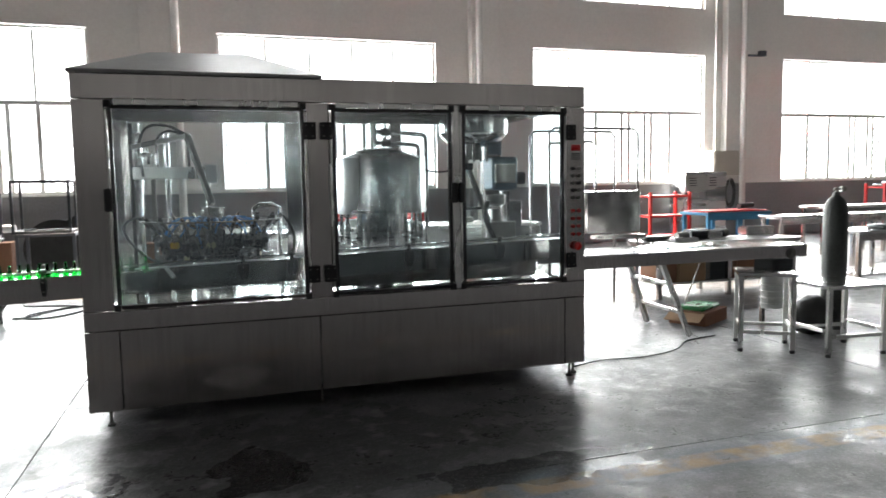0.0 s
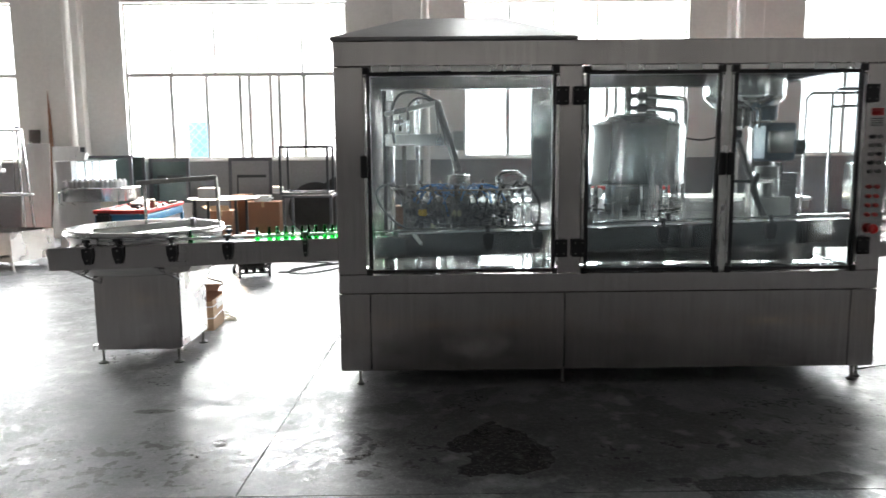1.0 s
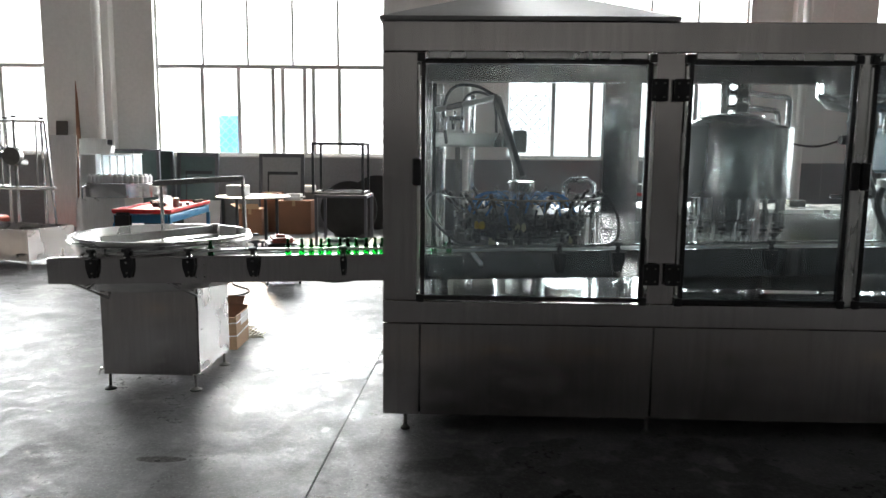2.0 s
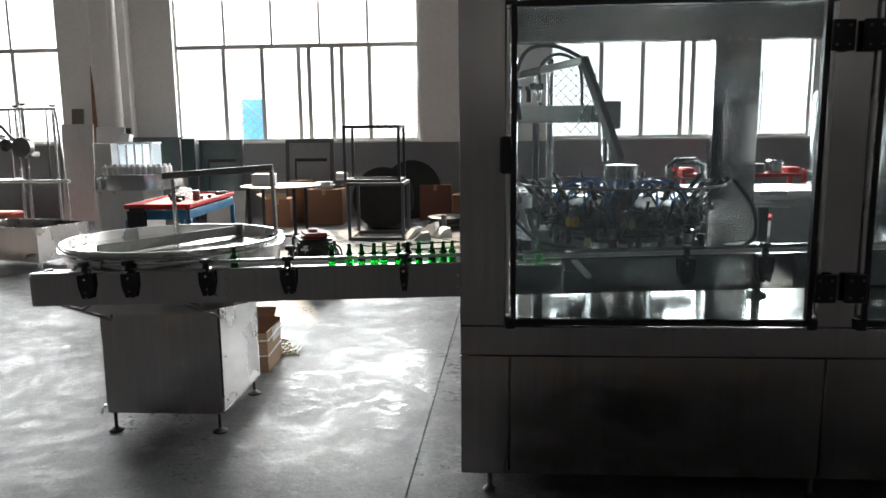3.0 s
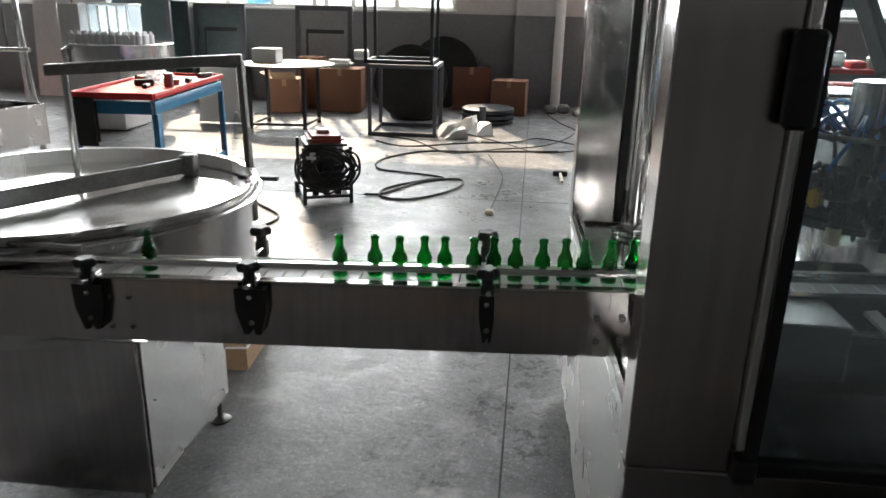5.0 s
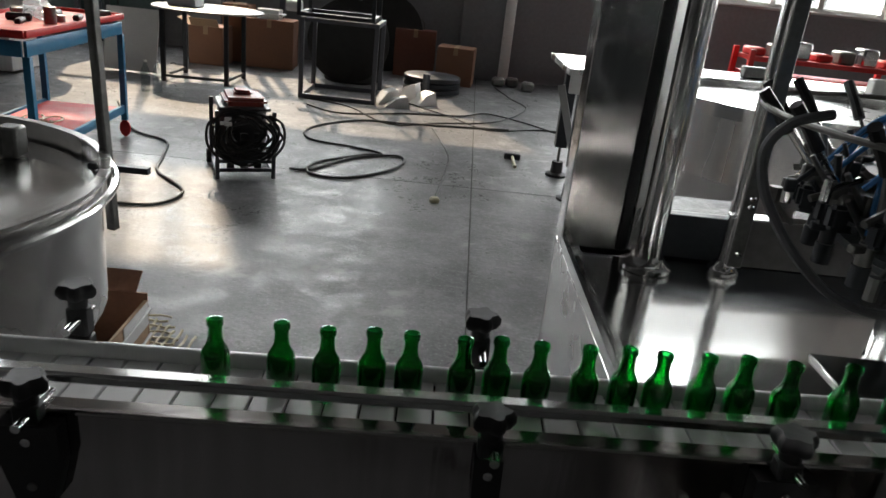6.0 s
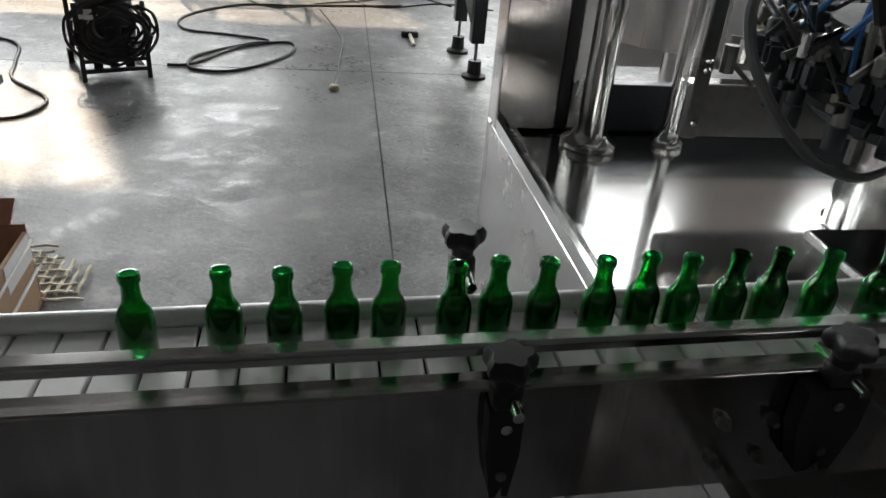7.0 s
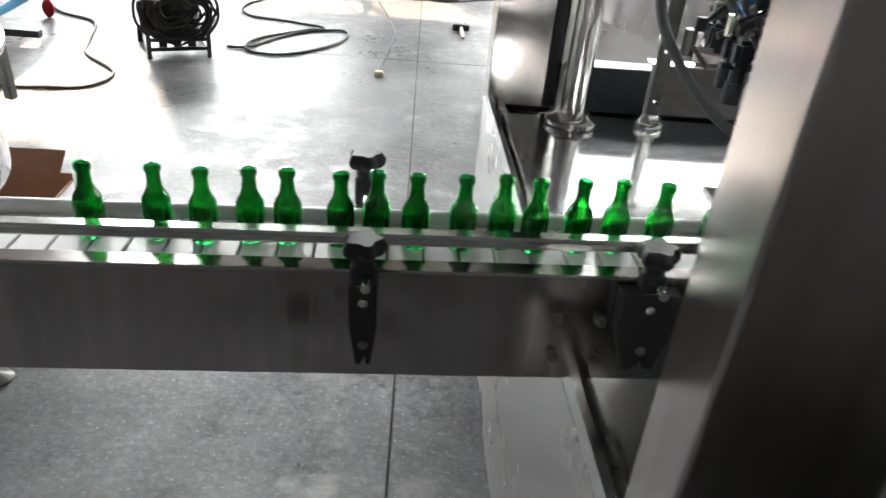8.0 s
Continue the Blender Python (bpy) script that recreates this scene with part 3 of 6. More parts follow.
bm = turned(((0.02, 0), (0.02, 0.02), (0.032, 0.024), (0.032, 0.04), (0.026, 0.045)), (3.44, MY0 - 0.002, 1.03), 16)
mpart("emergency_stop", bm, RED_PL, "red mushroom emergency stop")
for r in range(4):
    mpart("label_bar", box(B(), 3.40, 3.48, MY0 - 0.003, MY0 - 0.001, 1.69 + r * 0.014, 1.696 + r * 0.014), DARK)

# ---- rinsing turret, first bay ----
RX, RY = 0.80, 5.54
bm = lathe(B(), ((0.185, 0.736), (0.185, 0.738), (0.18, 0.742), (0.18, 0.96), (0.17, 0.99), (0.17, 1.02)), RX, RY, 32)
turret = mpart("rinser_turret", bm, STEEL_B, "bottle rinsing carousel with black clamps and blue air hoses")
part("drip_ring", lathe(B(), ((0.26, 0.985), (0.28, 0.985), (0.28, 1.01), (0.20, 1.01), (0.20, 1.0), (0.26, 1.0)), RX, RY, 40, False), DARK, turret)
part("hub", lathe(B(), ((0.17, 1.0), (0.17, 1.10), (0.12, 1.12), (0.12, 1.20)), RX, RY, 28), CAST, turret)
part("rotary_joint", lathe(B(), ((0.085, 1.24), (0.09, 1.245), (0.09, 1.365), (0.085, 1.37)), RX, RY, 28), STEEL_B, turret)
part("hub_plate", lathe(B(), ((0.30, 1.155), (0.30, 1.17), (0.10, 1.21), (0.10, 1.24)), RX, RY, 32), CAST, turret)
N = 18
scatter = random.Random(31)
ring = [(RX + 0.53 * math.cos(k * math.tau / 36), RY + 0.53 * math.sin(k * math.tau / 36), 1.275) for k in range(36)]
part("guide_ring", tube(B(), ring, 0.0065, 8, True), CAST, turret)
ring = [(RX + 0.37 * math.cos(k * math.tau / 36), RY + 0.37 * math.sin(k * math.tau / 36), 1.10) for k in range(36)]
part("lower_ring", tube(B(), ring, 0.010, 8, True), DARK, turret)
for k in range(N):
    a = k * math.tau / N + 0.1
    m = Matrix.Translation((RX, RY, 0)) @ Matrix.Rotation(a, 4, "Z")
    bm = B()
    box(bm, 0.22, 0.40, -0.014, 0.014, 1.12, 1.145, 0.003, m)
    box(bm, 0.33, 0.41, -0.020, 0.020, 1.10, 1.145, 0.008, m)
    for d in (-0.03, 0.03):
        tube(bm, [m @ Vector((0.36, d, 1.085)), m @ Vector((0.36, d, 1.15))], 0.009, 8)
    box(bm, 0.39, 0.425, -0.012, 0.012, 1.13, 1.165, 0.004, m)
    rod(bm, m @ Vector((0.33, 0.03, 1.08)), m @ Vector((0.42, 0.03, 1.19)), 0.006, 6)
    rod(bm, m @ Vector((0.30, -0.03, 1.17)), m @ Vector((0.44, -0.03, 1.12)), 0.008, 6)
    g = part("clamp_arm", bm, CAST, turret)
    bm = B()
    box(bm, 0.385, 0.425, -0.034, -0.004, 1.075, 1.125, 0.008, m, 2)
    box(bm, 0.385, 0.425, 0.004, 0.034, 1.075, 1.125, 0.008, m, 2)
    part("jaw", bm, YELLOW_PL if k in (4, 11) else (CREAM_PL if k % 6 == 1 else DARK), g)
    bm = B()
    tube(bm, [m @ Vector(p) for p in ((0.47, 0, 1.225), (0.50, 0.0, 1.262), (0.54, 0, 1.305))], 0.013, 8)
    part("bumper", bm, BLACK, g, "black rubber bumper")
    part("bumper_stem", rod(B(), m @ Vector((0.40, 0, 1.15)), m @ Vector((0.475, 0, 1.232)), 0.005, 6), STEEL_B, g)
    for j in range(5):
        r, d, z = scatter.uniform(0.24, 0.47), scatter.uniform(-0.06, 0.06), scatter.uniform(0.99, 1.17)
        w = scatter.uniform(0.008, 0.020)
        bm = B()
        if j % 2:
            box(bm, r - w, r + w, d - w * 0.7, d + w * 0.7, z - w, z + w * 1.4, 0.003, m)
            rod(bm, m @ Vector((r, d, z)), m @ Vector((r + scatter.uniform(-0.08, 0.05), d * 0.4, z + 0.06)), 0.005, 6)
        else:
            tube(bm, [m @ Vector((r, d, z - w * 1.5)), m @ Vector((r, d, z + w * 1.5))], w * 0.8, 8)
            rod(bm, m @ Vector((r, d, z)), m @ Vector((r - 0.06, d + scatter.uniform(-0.04, 0.04), z + scatter.uniform(-0.05, 0.05))), 0.006, 6)
        part("linkage", bm, (STEEL_B, DARK, CAST, DARK, CREAM_PL if k % 7 == 2 else DARK)[j], g)
    bm = hose(B(), [m @ Vector(p) for p in ((0.10, 0, 1.22), (0.2, 0.03, 1.29), (0.30, 0.05, 1.26), (0.37, 0.02, 1.16))], 0.006, 6)
    part("air_hose", bm, HOSE_BLUE, turret, "bright blue air hose")
    bm = rod(B(), m @ Vector((0.25, 0.0, 0.995)), m @ Vector((0.30, 0, 1.12)), 0.008, 8)
    part("nozzle", bm, STEEL_B, turret)
part("drip_plate", lathe(B(), ((0.17, 1.02), (0.32, 1.015), (0.33, 1.02), (0.32, 1.03), (0.17, 1.04)), RX, RY, 48), DARK, turret)
for k in range(N):
    a = k * math.tau / N + 0.27
    m = Matrix.Translation((RX, RY, 0)) @ Matrix.Rotation(a, 4, "Z")
    bm = B()
    box(bm, 0.26, 0.40, -0.010, 0.010, 1.045, 1.062, 0.003, m)
    tube(bm, [m @ Vector(p) for p in ((0.36, 0, 1.02), (0.36, 0, 1.065))], 0.016, 10)
    rod(bm, m @ Vector((0.36, 0.02, 1.06)), m @ Vector((0.40, 0.03, 1.21)), 0.008, 6)
    rod(bm, m @ Vector((0.34, -0.025, 1.06)), m @ Vector((0.41, -0.03, 1.14)), 0.006, 6)
    g = part("gripper_link", bm, DARK if k % 3 else CAST, turret)
    bm = tube(B(), [m @ Vector(p) for p in ((0.36, 0, 0.975), (0.36, 0, 0.985), (0.36, 0, 1.019))], 0.019, 10)
    part("bottle_cup", bm, CREAM_PL if k % 5 == 1 else DARK, g)
    bm = hose(B(), [m @ Vector(p) for p in ((0.12, 0.02, 1.19), (0.24, -0.05, 1.25), (0.33, -0.04, 1.22), (0.37, 0.0, 1.08))], 0.0055, 6)
    part("air_hose", bm, BLACK if k % 3 else HOSE_BLUE, turret)
for x, y, r in ((0.235, 6.06, 0.036), (0.465, 6.08, 0.022)):
    bm = rod(B(), (x, y, 0.745), (x, y, 1.98), r, 20)
    q = mpart("post", bm, STEEL_B)
    part("post_flange", lathe(B(), ((r * 2.0, 0.736), (r * 2.1, 0.74), (r * 2.1, 0.752), (r * 1.5, 0.762), (r * 1.3, 0.775)), x, y, 20), STEEL_B, q)
SOOT = material("dull_dark_steel", (0.24, 0.235, 0.23), 0.42, 0.8, 0.2, 4, 40, 0.04)
mpart("drip_trough", box(B(), 0.345, 1.28, 5.80, 5.812, 0.862, 0.984, 0.003), SOOT, "dull dark steel trough front behind the rinser")
mpart("trough_rim", box(B(), 0.345, 1.28, 5.813, 5.86, 0.976, 0.983, 0.002), STEEL_B)
plate = mpart("support_plate", box(B(), 0.346, 0.382, 5.788, 5.799, 0.862, 1.598, 0.003), CAST, "upright flat steel support of the trough")
for z in (0.90, 1.02, 1.04):
    part("bolt", turned(((0.008, -0.002), (0.008, 0.010), (0.004, 0.016)), (0.364, 5.788, z), 8), STEEL_B, plate)
bm = B()
arc = [(0.80 + 0.42 * math.cos(radians(226 + 6 * k)), 6.26 + 0.42 * math.sin(radians(226 + 6 * k))) for k in range(19)]
grid = [[bm.verts.new((x, y + d, z)) for d, z in ((0, 0.985), (0, 1.06), (0.008, 1.06), (0.008, 0.985))] for x, y in arc]
for p, q in zip(grid, grid[1:]):
    for k in range(4):
        bm.faces.new((p[k], q[k], q[(k + 1) % 4], p[(k + 1) % 4]))
bm.faces.new(grid[0])
bm.faces.new(grid[-1][::-1])
bmesh.ops.recalc_face_normals(bm, faces=bm.faces)
mpart("curved_splash_sheet", bm, SOOT)
mpart("rear_kick_strip", box(B(), 0.26, 1.44, 6.165, 6.20, 0.738, 0.872, 0.003), DARK)
mpart("rear_wheel", lathe(B(), ((0.30, 1.062), (0.33, 1.066), (0.33, 1.13), (0.30, 1.135)), RX, RY, 48), DARK)
mpart("rear_door_edge", box(B(), 0.167, 0.20, 6.16, 6.20, 0.745, 2.07, 0.003), BLACK)
mpart("rear_door_stile", box(B(), 0.202, 0.25, 6.165, 6.20, 0.745, 2.07, 0.004), ALU)
mpart("cross_beam", box(B(), 0.20, 0.85, 5.96, 6.03, 1.60, 1.70, 0.006), ALU, "grey steel beam across the rinser")
mpart("swing_arm", beam(B(), (0.63, 5.85, 1.96), (0.80, 5.56, 1.39), 0.045, 0.05, 0.006), CAST)
mpart("arm_tube", beam(B(), (0.20, 5.97, 1.86), (0.66, 5.84, 1.95), 0.045, 0.04, 0.006), ALU)
mpart("hanging_rod", rod(B(), (0.78, 5.95, 1.37), (0.78, 5.99, 1.60), 0.02, 10), STEEL_B)
mpart("beam_end_box", box(B(), 0.76, 0.86, 5.90, 5.958, 1.56, 1.72, 0.01), NYLON)
mpart("water_hose", hose(B(), ((0.28, 5.95, 1.62), (0.26, 5.95, 1.88), (0.33, 5.94, 2.02), (0.48, 5.9, 2.03), (0.62, 5.85, 1.96)), 0.012, 8), HOSE_GREY)
mpart("water_hose", hose(B(), ((0.40, 5.95, 1.70), (0.40, 5.95, 1.92), (0.50, 5.93, 1.99), (0.62, 5.93, 1.92), (0.64, 5.95, 1.70)), 0.010, 8), HOSE_GREY)
for k in range(3):
    mpart("valve_knob", rod(rod(B(), (0.27 + 0.06 * k, 5.94, 1.72), (0.27 + 0.06 * k, 5.94, 1.80), 0.014, 10), (0.25 + 0.06 * k, 5.94, 1.80), (0.29 + 0.06 * k, 5.94, 1.80), 0.012, 8), (STEEL_B, BLACK, STEEL_B)[k])
mpart("side_pipe", tube(B(), ((1.14, 5.9, 1.16), (1.14, 5.9, 1.34), (1.18, 5.9, 1.37), (1.30, 5.95, 1.37), (1.36, 5.98, 1.34), (1.36, 5.98, 0.76)), 0.022, 12), STEEL_B)
mpart("side_hose", hose(B(), ((1.32, 5.3, 1.30), (1.38, 5.2, 1.18), (1.37, 5.12, 1.05), (1.30, 5.1, 0.99)), 0.010, 8), RUBBER)
mpart("drain_hose", hose(B(), ((0.27, 5.36, 1.31), (0.20, 5.35, 1.29), (0.167, 5.35, 1.243), (0.18, 5.35, 1.18), (0.212, 5.35, 1.126), (0.269, 5.35, 1.058), (0.353, 5.35, 0.99), (0.453, 5.36, 0.955), (0.56, 5.42, 0.945)), 0.0095, 8), HOSE_GREY, "grey hose hanging under the rinser")
mpart("valve_tee", rod(rod(B(), (0.31, 5.46, 1.78), (0.38, 5.46, 1.78), 0.018), (0.345, 5.46, 1.745), (0.345, 5.46, 1.83), 0.014), STEEL_B)
mpart("transfer_plate", box(B(), 0.26, 0.66, 5.03, 5.20, 0.925, 0.94, 0.002), STEEL_H)
mpart("junction_box", box(B(), 0.19, 0.42, 4.68, 4.82, 0.86, 0.98, 0.004), STEEL_H)
mpart("box_leg", box(B(), 0.29, 0.33, 4.72, 4.78, 0.736, 0.86), STEEL)
mpart("tie_bar", beam(B(), (0.47, 4.74, 0.99), (0.52, 4.60, 0.94), 0.03, 0.008), ALU)
mpart("tie_bar", box(B(), 0.42, 0.62, 4.73, 4.76, 0.925, 0.94), STEEL)

# ---- filling tank, second bay ----
TX, TY = 2.13, 5.42
tank = mpart("filling_tank", lathe(B(), ((0.365, 1.295), (0.372, 1.30), (0.372, 1.715), (0.366, 1.735), (0.17, 1.80), (0.165, 1.815), (0.05, 1.825)), TX, TY, 40), TANK, "round polished stainless filling tank with conical lid")
part("lid_flange", lathe(B(), ((0.19, 1.797), (0.20, 1.80), (0.20, 1.812), (0.16, 1.818)), TX, TY, 32), STEEL_H, tank)
part("tank_band", lathe(B(), ((0.373, 1.30), (0.379, 1.30), (0.379, 1.33), (0.373, 1.33)), TX, TY, 40, False), STEEL_H, tank)
part("column", lathe(B(), ((0.26, 0.736), (0.26, 0.93), (0.17, 0.95), (0.17, 1.14), (0.20, 1.16), (0.20, 1.296)), TX, TY, 32), STEEL_B, tank)
part("riser", rod(B(), (TX - 0.05, TY, 1.815), (TX - 0.05, TY, 2.04), 0.03, 16), STEEL_B, tank)
for z, x1, zd in ((1.955, TX + 0.50, 1.0), (1.865, TX + 0.43, 1.5)):
    bm = tube(B(), ((TX - 0.05, TY, z), (TX + 0.1, TY, z), (x1 - 0.04, TY + 0.3, z), (x1 - 0.012, TY + 0.31, z - 0.012), (x1, TY + 0.32, z - 0.04), (x1, TY + 0.32, zd)), 0.019, 12)
    part("product_pipe", bm, STEEL_B, tank)
    part("ball_valve", rod(rod(B(), (TX + 0.02, TY, z), (TX + 0.09, TY, z), 0.032, 14), (TX + 0.055, TY, z), (TX + 0.055, TY, z + 0.06), 0.01, 8), CAST, tank)
for k in range(16):
    a = k * math.tau / 16
    x, y = TX + 0.33 * math.cos(a), TY + 0.33 * math.sin(a)
    v = part("filling_valve", lathe(B(), ((0.012, 1.03), (0.020, 1.035), (0.020, 1.08), (0.010, 1.09), (0.010, 1.14), (0.022, 1.15), (0.022, 1.20), (0.013, 1.21), (0.013, 1.296)), x, y, 10), STEEL_B, tank)
    part("bell", lathe(B(), ((0.016, 1.10), (0.026, 1.10), (0.026, 1.115), (0.012, 1.12)), x, y, 10), BLACK, v)
    part("lift_rod", rod(B(), (x * 0.9 + TX * 0.1, y * 0.9 + TY * 0.1, 0.93), (x * 0.9 + TX * 0.1, y * 0.9 + TY * 0.1, 1.05), 0.011, 8), STEEL_B, tank)


def star_wheel(x, y, r, z):
    bm = B()
    out = []
    for k in range(72):
        a = k * math.tau / 72
        out.append((x + r * (1 - 0.13 * max(0, math.cos(a * 9)) ** 2) * math.cos(a), y + r * (1 - 0.13 * max(0, math.cos(a * 9)) ** 2) * math.sin(a)))
    lo = [bm.verts.new((p, q, z)) for p, q in out]
    hi = [bm.verts.new((p, q, z + 0.016)) for p, q in out]
    bm.faces.new(lo[::-1])
    bm.faces.new(hi)
    for k in range(72):
        j = (k + 1) % 72
        bm.faces.new((lo[k], lo[j], hi[j], hi[k]))
    w = mpart("star_wheel", bm, NYLON)
    part("wheel_post", lathe(B(), ((0.05, 0.736), (0.05, 0.75), (0.022, 0.76), (0.022, z + 0.03)), x, y, 16), STEEL_B, w)


star_wheel(1.42, 5.20, 0.16, 0.965)
star_wheel(2.68, 5.20, 0.15, 0.965)
star_wheel(3.08, 5.30, 0.14, 0.965)
mpart("bottle_bed", box(B(), 1.62, 3.36, 5.04, 5.62, 0.90, 0.93, 0.004), STEEL_H)
mpart("bed_front", box(B(), 1.60, 3.36, 5.035, 5.05, 0.745, 0.899, 0.003), STEEL)

# ---- capping head, third bay ----
HX, HY = 2.93, 5.34
bowl = mpart("cap_hopper", lathe(B(), ((0.05, 1.82), (0.22, 1.86), (0.285, 1.93), (0.285, 2.19), (0.275, 2.19), (0.275, 1.94), (0.20, 1.88), (0.04, 1.84)), HX, HY, 36, False), STEEL_B, "stainless cap hopper bowl")
part("bowl_motor", rod(B(), (HX, HY, 1.72), (HX, HY, 1.86), 0.07, 18), CAST, bowl)
for k in range(4):
    mpart("chute_rod", rod(B(), (2.84 + 0.06 * k, 5.26, 1.70), (2.84 + 0.06 * k, 5.26, 1.90), 0.012, 8), STEEL_B)
mpart("sensor_head", rod(B(), (2.72, 5.2, 1.66), (2.86, 5.2, 1.66), 0.03, 12), BLACK)
mpart("sensor_stem", rod(B(), (2.79, 5.2, 0.94), (2.79, 5.2, 1.66), 0.014, 10), STEEL_B)
mpart("cable_sag", hose(B(), ((2.46, 5.6, 1.80), (2.52, 5.5, 1.66), (2.64, 5.35, 1.62), (2.74, 5.22, 1.66)), 0.007, 6), RUBBER)
mpart("lower_guard", box(B(), 2.98, 3.22, 5.12, 5.20, 1.02, 1.20, 0.01), CAST)
mpart("dark_hose", hose(B(), ((3.0, 5.2, 1.36), (2.94, 5.12, 1.25), (2.98, 5.06, 1.1), (3.06, 5.1, 0.98)), 0.022, 8), RUBBER)
mpart("cap_chute", beam(B(), (2.78, 5.22, 1.78), (3.06, 5.24, 1.10), 0.05, 0.03, 0.004), CAST)
mpart("chute_bar", box(B(), 2.70, 3.12, 5.22, 5.245, 1.30, 1.325), STEEL)
head = mpart("capping_head", box(B(), 3.05, 3.28, 5.20, 5.44, 1.46, 1.74, 0.02), MOTOR_BLUE, "blue-grey gearbox of the capping head")
part("motor", rod(B(), (3.10, 5.32, 1.76), (3.10, 5.32, 1.95), 0.075, 18), MOTOR_BLUE, head)
part("hand_wheel", rod(B(), (3.30, 5.30, 1.56), (3.37, 5.30, 1.56), 0.055, 16), BLACK, head)
part("cooling_cover", box(B(), 3.06, 3.24, 5.16, 5.20, 1.52, 1.68, 0.008), CAST, head)
part("spindle", lathe(B(), ((0.05, 1.02), (0.06, 1.03), (0.06, 1.20), (0.045, 1.22), (0.045, 1.33), (0.08, 1.34), (0.08, 1.42)), 3.12, 5.32, 18), CAST, head)
part("column", rod(B(), (3.26, 5.46, 0.736), (3.26, 5.46, 1.45), 0.045, 18), STEEL_B, head)
mpart("control_cabinet", box(B(), 3.24, 3.47, 5.55, 5.85, 0.74, 1.36, 0.006), STEEL_H)
mpart("jog_lever", hose(B(), ((2.54, 4.64, 0.82), (2.54, 4.64, 1.0), (2.56, 4.66, 1.12), (2.60, 4.72, 1.14)), 0.009, 8), STEEL_B)
for x in (2.68, 2.86, 2.98, 3.12, 3.24):
    mpart("jar", lathe(B(), ((0.018, 0.942), (0.02, 0.945), (0.02, 1.0), (0.012, 1.02), (0.01, 1.05)), x, 5.00 if x < 3 else 4.94, 10), CREAM_PL)

# ---- infeed conveyor ----
CX0, CX1 = -2.08, MX + 0.02
conveyor = thing("infeed_conveyor", (-1.0, 4.94, 0), "narrow stainless slat conveyor with grey guide rails carrying green bottles", "conveyor")
DIP = 0.028
conveyor.location = (-1.0 + 0.9 * DIP, 4.94, -DIP)
conveyor.rotation_euler.y = -DIP
part("front_plate", box(B(), CX0, -0.02, 4.845, 4.849, 0.805, 0.958), STEEL, conveyor)
part("front_plate", box(B(), -0.019, CX1, 4.846, 4.850, 0.805, 0.958), STEEL, conveyor)
part("rear_plate", box(B(), CX0, CX1, 5.028, 5.032, 0.805, 0.942), STEEL, conveyor)
part("end_plate", box(B(), CX0 - 0.004, CX0, 4.845, 5.032, 0.805, 0.958), STEEL, conveyor)
part("bottom_plate", box(B(), CX0, CX1, 4.85, 5.027, 0.805, 0.809), STEEL, conveyor)
part("front_lip", box(B(), CX0, CX1, 4.842, 4.872, 0.958, 0.966, 0.0025), STEEL, conveyor)
part("rear_lip", box(B(), CX0, CX1, 5.005, 5.034, 0.942, 0.949, 0.0025), STEEL_H, conveyor)
part("wear_strip", box(B(), CX0 + 0.02, CX1, 4.873, 4.885, 0.93, 0.948), NYLON, conveyor)
part("return_run", box(B(), CX0 + 0.02, CX1, 4.89, 5.0, 0.90, 0.918), DARK, conveyor)
part("near_rail", box(B(), CX0 + 0.35, CX1, 4.862, 4.886, 0.988, 1.004, 0.004), STEEL_B, conveyor, "flat shiny guide rail")
part("far_rail", rod(B(), (CX0 + 0.45, 5.006, 0.952), (CX1, 5.006, 0.952), 0.0135, 16), material("pale_guide_rail", (0.68, 0.69, 0.68), 0.3, 0, 0.05, 6, 60, 0.02), conveyor, "pale grey plastic guide rail")
sb = B()
box(sb, 0.0015, 0.0455, 4.887, 4.992, 0.942, 0.950, 0.0015)
first = part("slat", sb, WHITE_PL, conveyor, "pale plastic conveyor slat")
first.location.x = CX0 + 0.03
for k in range(1, 118):
    o = first.copy()
    scene.collection.objects.link(o)
    o.location.x = CX0 + 0.03 + 0.047 * k
for k, x in enumerate((-0.046, 0.009)):
    for z in (0.845, 0.901):
        part("bolt", turned(((0.008, -0.004), (0.008, 0.006), (0.004, 0.006), (0.004, 0.014)), (x, 4.845, z), 8), CAST, conveyor)
for x in (-1.13, -1.18):
    for z in (0.84, 0.915):
        part("bolt", turned(((0.006, -0.002), (0.006, 0.003)), (x, 4.845, z), 8), CAST, conveyor)


def knob(bm, x, y, z, r=0.024):
    lathe(bm, ((r * 0.55, z - 0.020), (r * 0.6, z - 0.004)), x, y, 10)
    out = [(x + r * (1 + 0.16 * math.cos(5 * a)) * math.cos(a), y + r * (1 + 0.16 * math.cos(5 * a)) * math.sin(a)) for a in [k * math.tau / 30 for k in range(30)]]
    rows = [[bm.verts.new((x + (p - x) * s, y + (q - y) * s, z + h)) for p, q in out] for s, h in ((0.85, -0.004), (1, 0.002), (1, 0.010), (0.8, 0.017))]
    for u, v in zip(rows, rows[1:]):
        for k in range(30):
            bm.faces.new((u[k], u[(k + 1) % 30], v[(k + 1) % 30], v[k]))
    bm.faces.new(rows[0][::-1])
    bm.faces.new(rows[-1])


